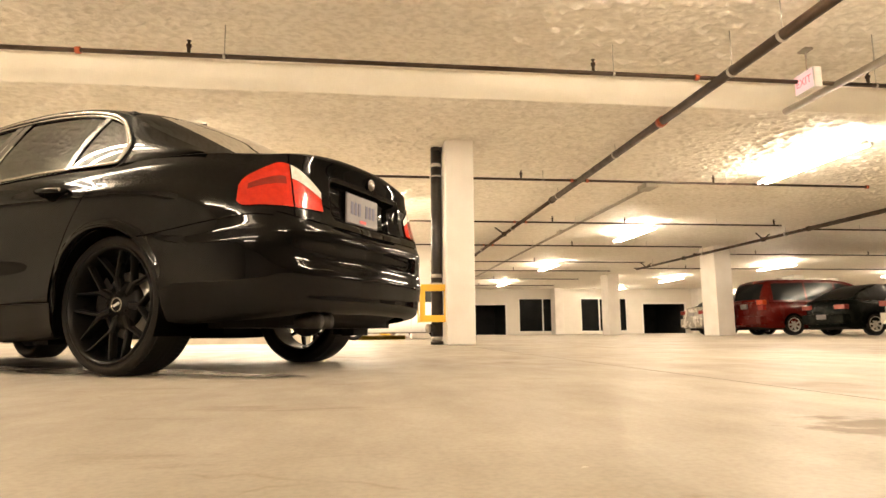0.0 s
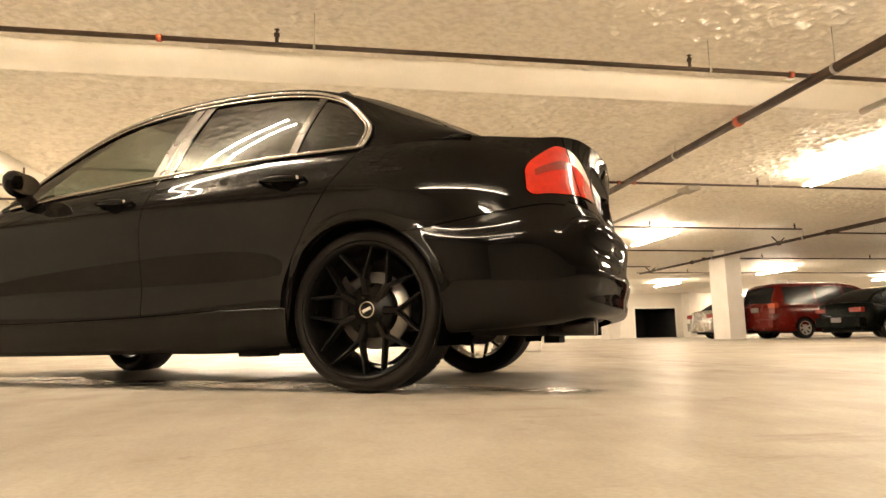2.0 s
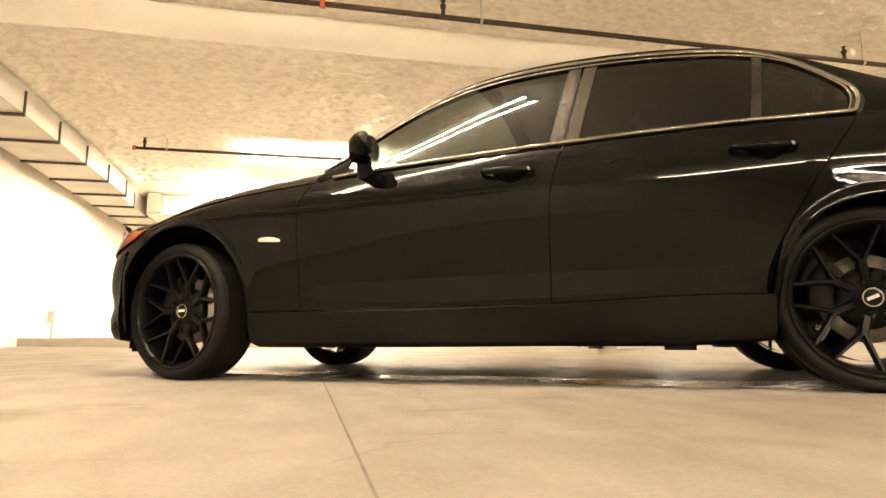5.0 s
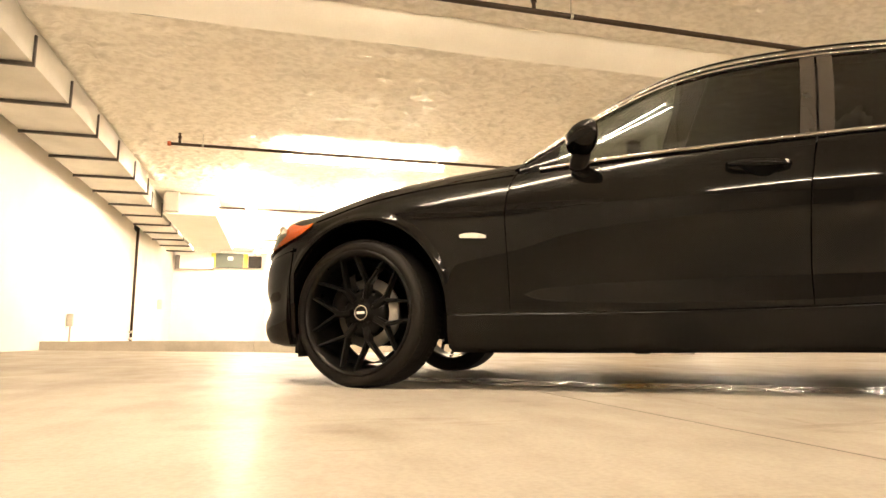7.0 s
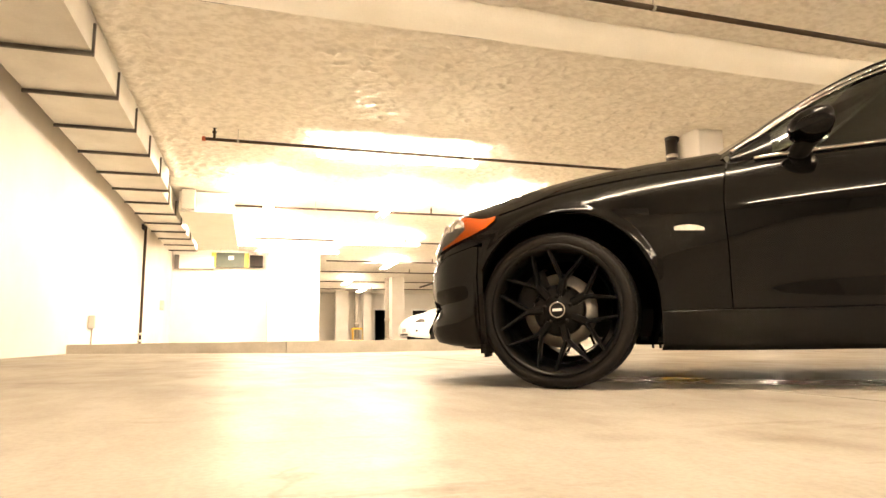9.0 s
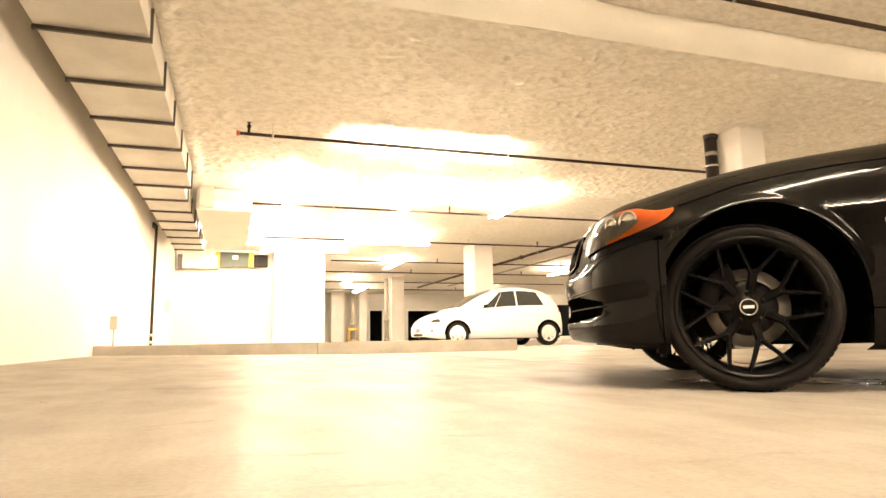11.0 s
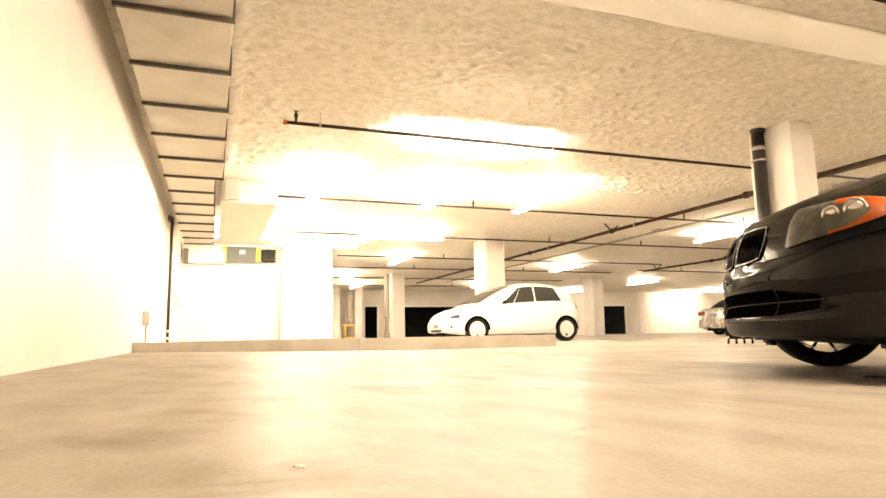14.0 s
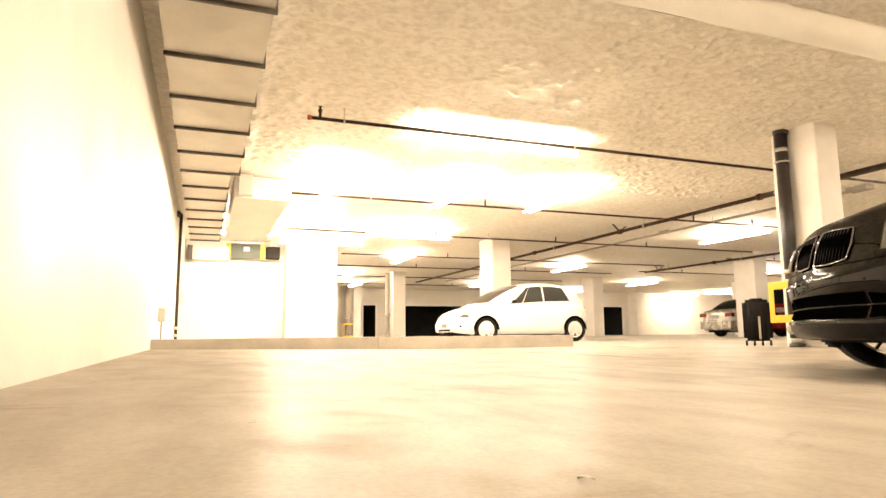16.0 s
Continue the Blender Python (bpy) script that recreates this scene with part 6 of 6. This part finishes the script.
LAMP_DARK = surface("dark_head_lamp", (0.06, 0.056, 0.05), (0.035, 0.032, 0.03), 30.0, (0.15, 0.25))
DIM_RED = surface("dim_red_tail_lamp", (0.20, 0.012, 0.006), (0.13, 0.008, 0.004), 22.0, (0.15, 0.25), coat=0.3)
DIM_ORANGE = surface("amber_tail_lamp", (0.36, 0.055, 0.012), (0.26, 0.03, 0.008), 22.0, (0.15, 0.25), coat=0.3)
HUB_DARK = surface("hubcap_gaps", (0.16, 0.15, 0.135), (0.10, 0.09, 0.08), 9.0, (0.5, 0.6))
HUBCAP = surface("pale_hubcap", (0.72, 0.69, 0.64), (0.62, 0.59, 0.54), 9.0, (0.35, 0.45))
RIM_SILVER = surface("silver_wheel_paint", (0.55, 0.52, 0.48), (0.48, 0.45, 0.41), 9.0, (0.3, 0.4), metal=0.4)

parked_car("white_hatchback", Matrix.Translation((2.08, 17.47, 0)) @ Matrix.Rotation(radians(181.5), 4, "Z"), "small white hatchback parked behind the kerb", dict(
    paint=WHITE_PAINT, glass=HATCH_GLASS, rim_back=HUB_DARK, x0=-0.54, x1=3.16, w=1.69, bottom=0.19, taper=0.13, tyre=0.30, axles=(0.0, 2.44), rim=HUBCAP, spokes=6, cabin_h=0.56, inset=0.17, lift=0.06,
    belt=[(-0.54, 0.66), (-0.50, 0.82), (-0.40, 0.92), (-0.22, 0.965), (0.6, 0.945), (1.6, 0.895), (2.1, 0.875), (2.6, 0.80), (2.92, 0.70), (3.08, 0.60), (3.16, 0.50)],
    roof=[(-0.44, 0.92), (-0.32, 1.03), (-0.18, 1.17), (-0.02, 1.29), (0.2, 1.37), (0.6, 1.42), (1.15, 1.395), (1.6, 1.28), (2.05, 1.07), (2.45, 0.85)],
    windows=[(0.05, 0.80, 0.22, 0.0), (0.84, 1.44, 0.0, -0.30), (1.465, 1.84, -0.32, -0.68)], rear_glass=(-0.38, -0.10), front_glass=(1.42, 2.30),
    patches=[("tail_lamp", -0.50, -0.36, 0.82, 0.95, LENS_RED, "red tail lamp"), ("head_lamp", 2.86, 3.07, 0.58, 0.66, LAMP_DARK, "dark slanted head lamp"), ("door_seam", 0.945, 0.949, 0.28, 0.90, GROOVE, ""), ("door_seam", 1.96, 1.964, 0.28, 0.82, GROOVE, "")],
    details=[("fog_lamp", (2.98, 0.60, 0.36, 3.055, 0.70, 0.41), TRIM, ""), ("grille", (3.12, -0.36, 0.27, 3.163, 0.36, 0.32), TRIM, ""),
             ("number_plate", (3.14, -0.15, 0.36, 3.170, 0.15, 0.45), PLATE, ""), ("door_handle", (0.62, 0.832, 0.80, 0.80, 0.862, 0.83), WHITE_PAINT, ""), ("door_mirror", (1.66, 0.79, 0.93, 1.74, 0.91, 1.00), TRIM, ""),
             ("under_panel", (-0.4, -0.70, 0.17, 2.9, 0.70, 0.26), TRIM, "")]))
parked_car("red_minivan", Matrix.Translation((13.60, 19.70, 0)) @ Matrix.Rotation(radians(2), 4, "Z"), "dark red minivan with roof rails parked in a row", dict(
    paint=RED_PAINT, glass=DARKGLASS, x0=-1.05, x1=4.05, w=1.93, bottom=0.22, taper=0.10, tyre=0.335, axles=(0.0, 3.0), rim=RIM_SILVER, spokes=7, cabin_h=0.72, inset=0.16,
    belt=[(-1.05, 0.72), (-1.02, 1.00), (-0.8, 1.06), (1.0, 1.06), (2.4, 1.03), (3.2, 0.95), (3.8, 0.80), (4.05, 0.60)],
    roof=[(-0.98, 1.08), (-0.86, 1.45), (-0.68, 1.72), (-0.2, 1.78), (1.0, 1.80), (2.0, 1.76), (2.5, 1.62), (3.0, 1.28), (3.35, 1.0)],
    windows=[(-0.62, 0.55, 0.02, 0.0), (0.62, 1.65, 0.0, 0.0), (1.72, 2.60, 0.0, -0.35)], rear_glass=(-0.96, -0.76), front_glass=(2.35, 3.2),
    details=[("tail_lamp", (-1.06, 0.62, 0.98, -0.90, 0.93, 1.14), DIM_ORANGE, "orange tail lamp"), ("tail_lamp_foot", (-1.065, 0.66, 0.80, -0.93, 0.925, 0.98), DIM_RED, "red tail lamp"),
             ("number_plate", (-1.09, -0.17, 0.86, -1.04, 0.17, 1.02), PLATE, "white number plate"), ("bumper", (-1.12, -0.86, 0.34, -0.86, 0.86, 0.62), RED_PAINT, ""),
             ("roof_rail", (-0.3, 0.66, 1.80, 2.0, 0.70, 1.84), STEEL, ""), ("under_panel", (-0.8, -0.80, 0.19, 3.8, 0.80, 0.28), TRIM, "")]))
parked_car("dark_green_saloon", Matrix.Translation((14.10, 16.95, 0)) @ Matrix.Rotation(radians(2), 4, "Z"), "very dark green saloon parked beside a minivan", dict(
    paint=GREEN_PAINT, glass=DARKGLASS, x0=-0.90, x1=3.75, w=1.78, bottom=0.20, taper=0.12, tyre=0.315, axles=(0.0, 2.74), rim=RIM_SILVER, spokes=7, cabin_h=0.50, inset=0.18,
    belt=[(-0.90, 0.66), (-0.86, 0.92), (-0.74, 1.00), (-0.3, 0.99), (1.2, 0.94), (2.2, 0.90), (3.2, 0.76), (3.75, 0.55)],
    roof=[(-0.60, 0.99), (-0.25, 1.22), (0.15, 1.38), (0.7, 1.44), (1.3, 1.41), (1.8, 1.22), (2.3, 0.91)],
    windows=[(-0.08, 0.62, 0.10, 0.0), (0.70, 1.72, 0.0, -0.25)], rear_glass=(-0.52, 0.05), front_glass=(1.42, 2.15),
    details=[("tail_lamp", (-0.895, 0.42, 0.74, -0.75, 0.83, 0.88), DIM_RED, "red tail lamp"), ("number_plate", (-0.965, -0.18, 0.46, -0.92, 0.18, 0.60), PLATE, "white number plate"),
             ("bumper", (-0.95, -0.80, 0.32, -0.7, 0.80, 0.60), GREEN_PAINT, ""), ("under_panel", (-0.8, -0.72, 0.17, 3.4, 0.72, 0.26), TRIM, "")]))
SALOON = dict(
    paint=SILVER_PAINT, glass=DARKGLASS, x0=-1.02, x1=3.45, w=1.72, bottom=0.21, taper=0.12, tyre=0.305, axles=(0.0, 2.60), rim=RIM_SILVER, spokes=7, cabin_h=0.52, inset=0.17,
    belt=[(-1.02, 0.68), (-0.98, 0.92), (-0.85, 1.00), (-0.3, 0.99), (1.2, 0.94), (2.0, 0.90), (3.0, 0.76), (3.45, 0.55)],
    roof=[(-0.55, 0.99), (-0.22, 1.22), (0.15, 1.40), (0.6, 1.46), (1.2, 1.44), (1.7, 1.24), (2.2, 0.91)],
    windows=[(-0.08, 0.60, 0.12, 0.0), (0.68, 1.65, 0.0, -0.25)], rear_glass=(-0.46, 0.06), front_glass=(1.35, 2.05),
    details=[("tail_lamp", (-1.02, 0.46, 0.76, -0.86, 0.80, 0.91), DIM_RED, "red tail lamp"), ("number_plate", (-1.035, -0.18, 0.70, -0.99, 0.18, 0.84), PLATE, "white number plate"),
             ("bumper", (-1.045, -0.76, 0.30, -0.82, 0.76, 0.60), SILVER_PAINT, ""), ("under_panel", (-0.7, -0.70, 0.17, 3.2, 0.70, 0.26), TRIM, "")])
parked_car("silver_saloon", Matrix.Translation((13.05, 22.20, 0)) @ Matrix.Rotation(radians(1), 4, "Z"), "silver saloon parked beside a dark red minivan", SALOON)
parked_car("silver_saloon", Matrix.Translation((14.45, 14.35, 0)) @ Matrix.Rotation(radians(2), 4, "Z"), "silver saloon parked beside a dark green saloon", SALOON)
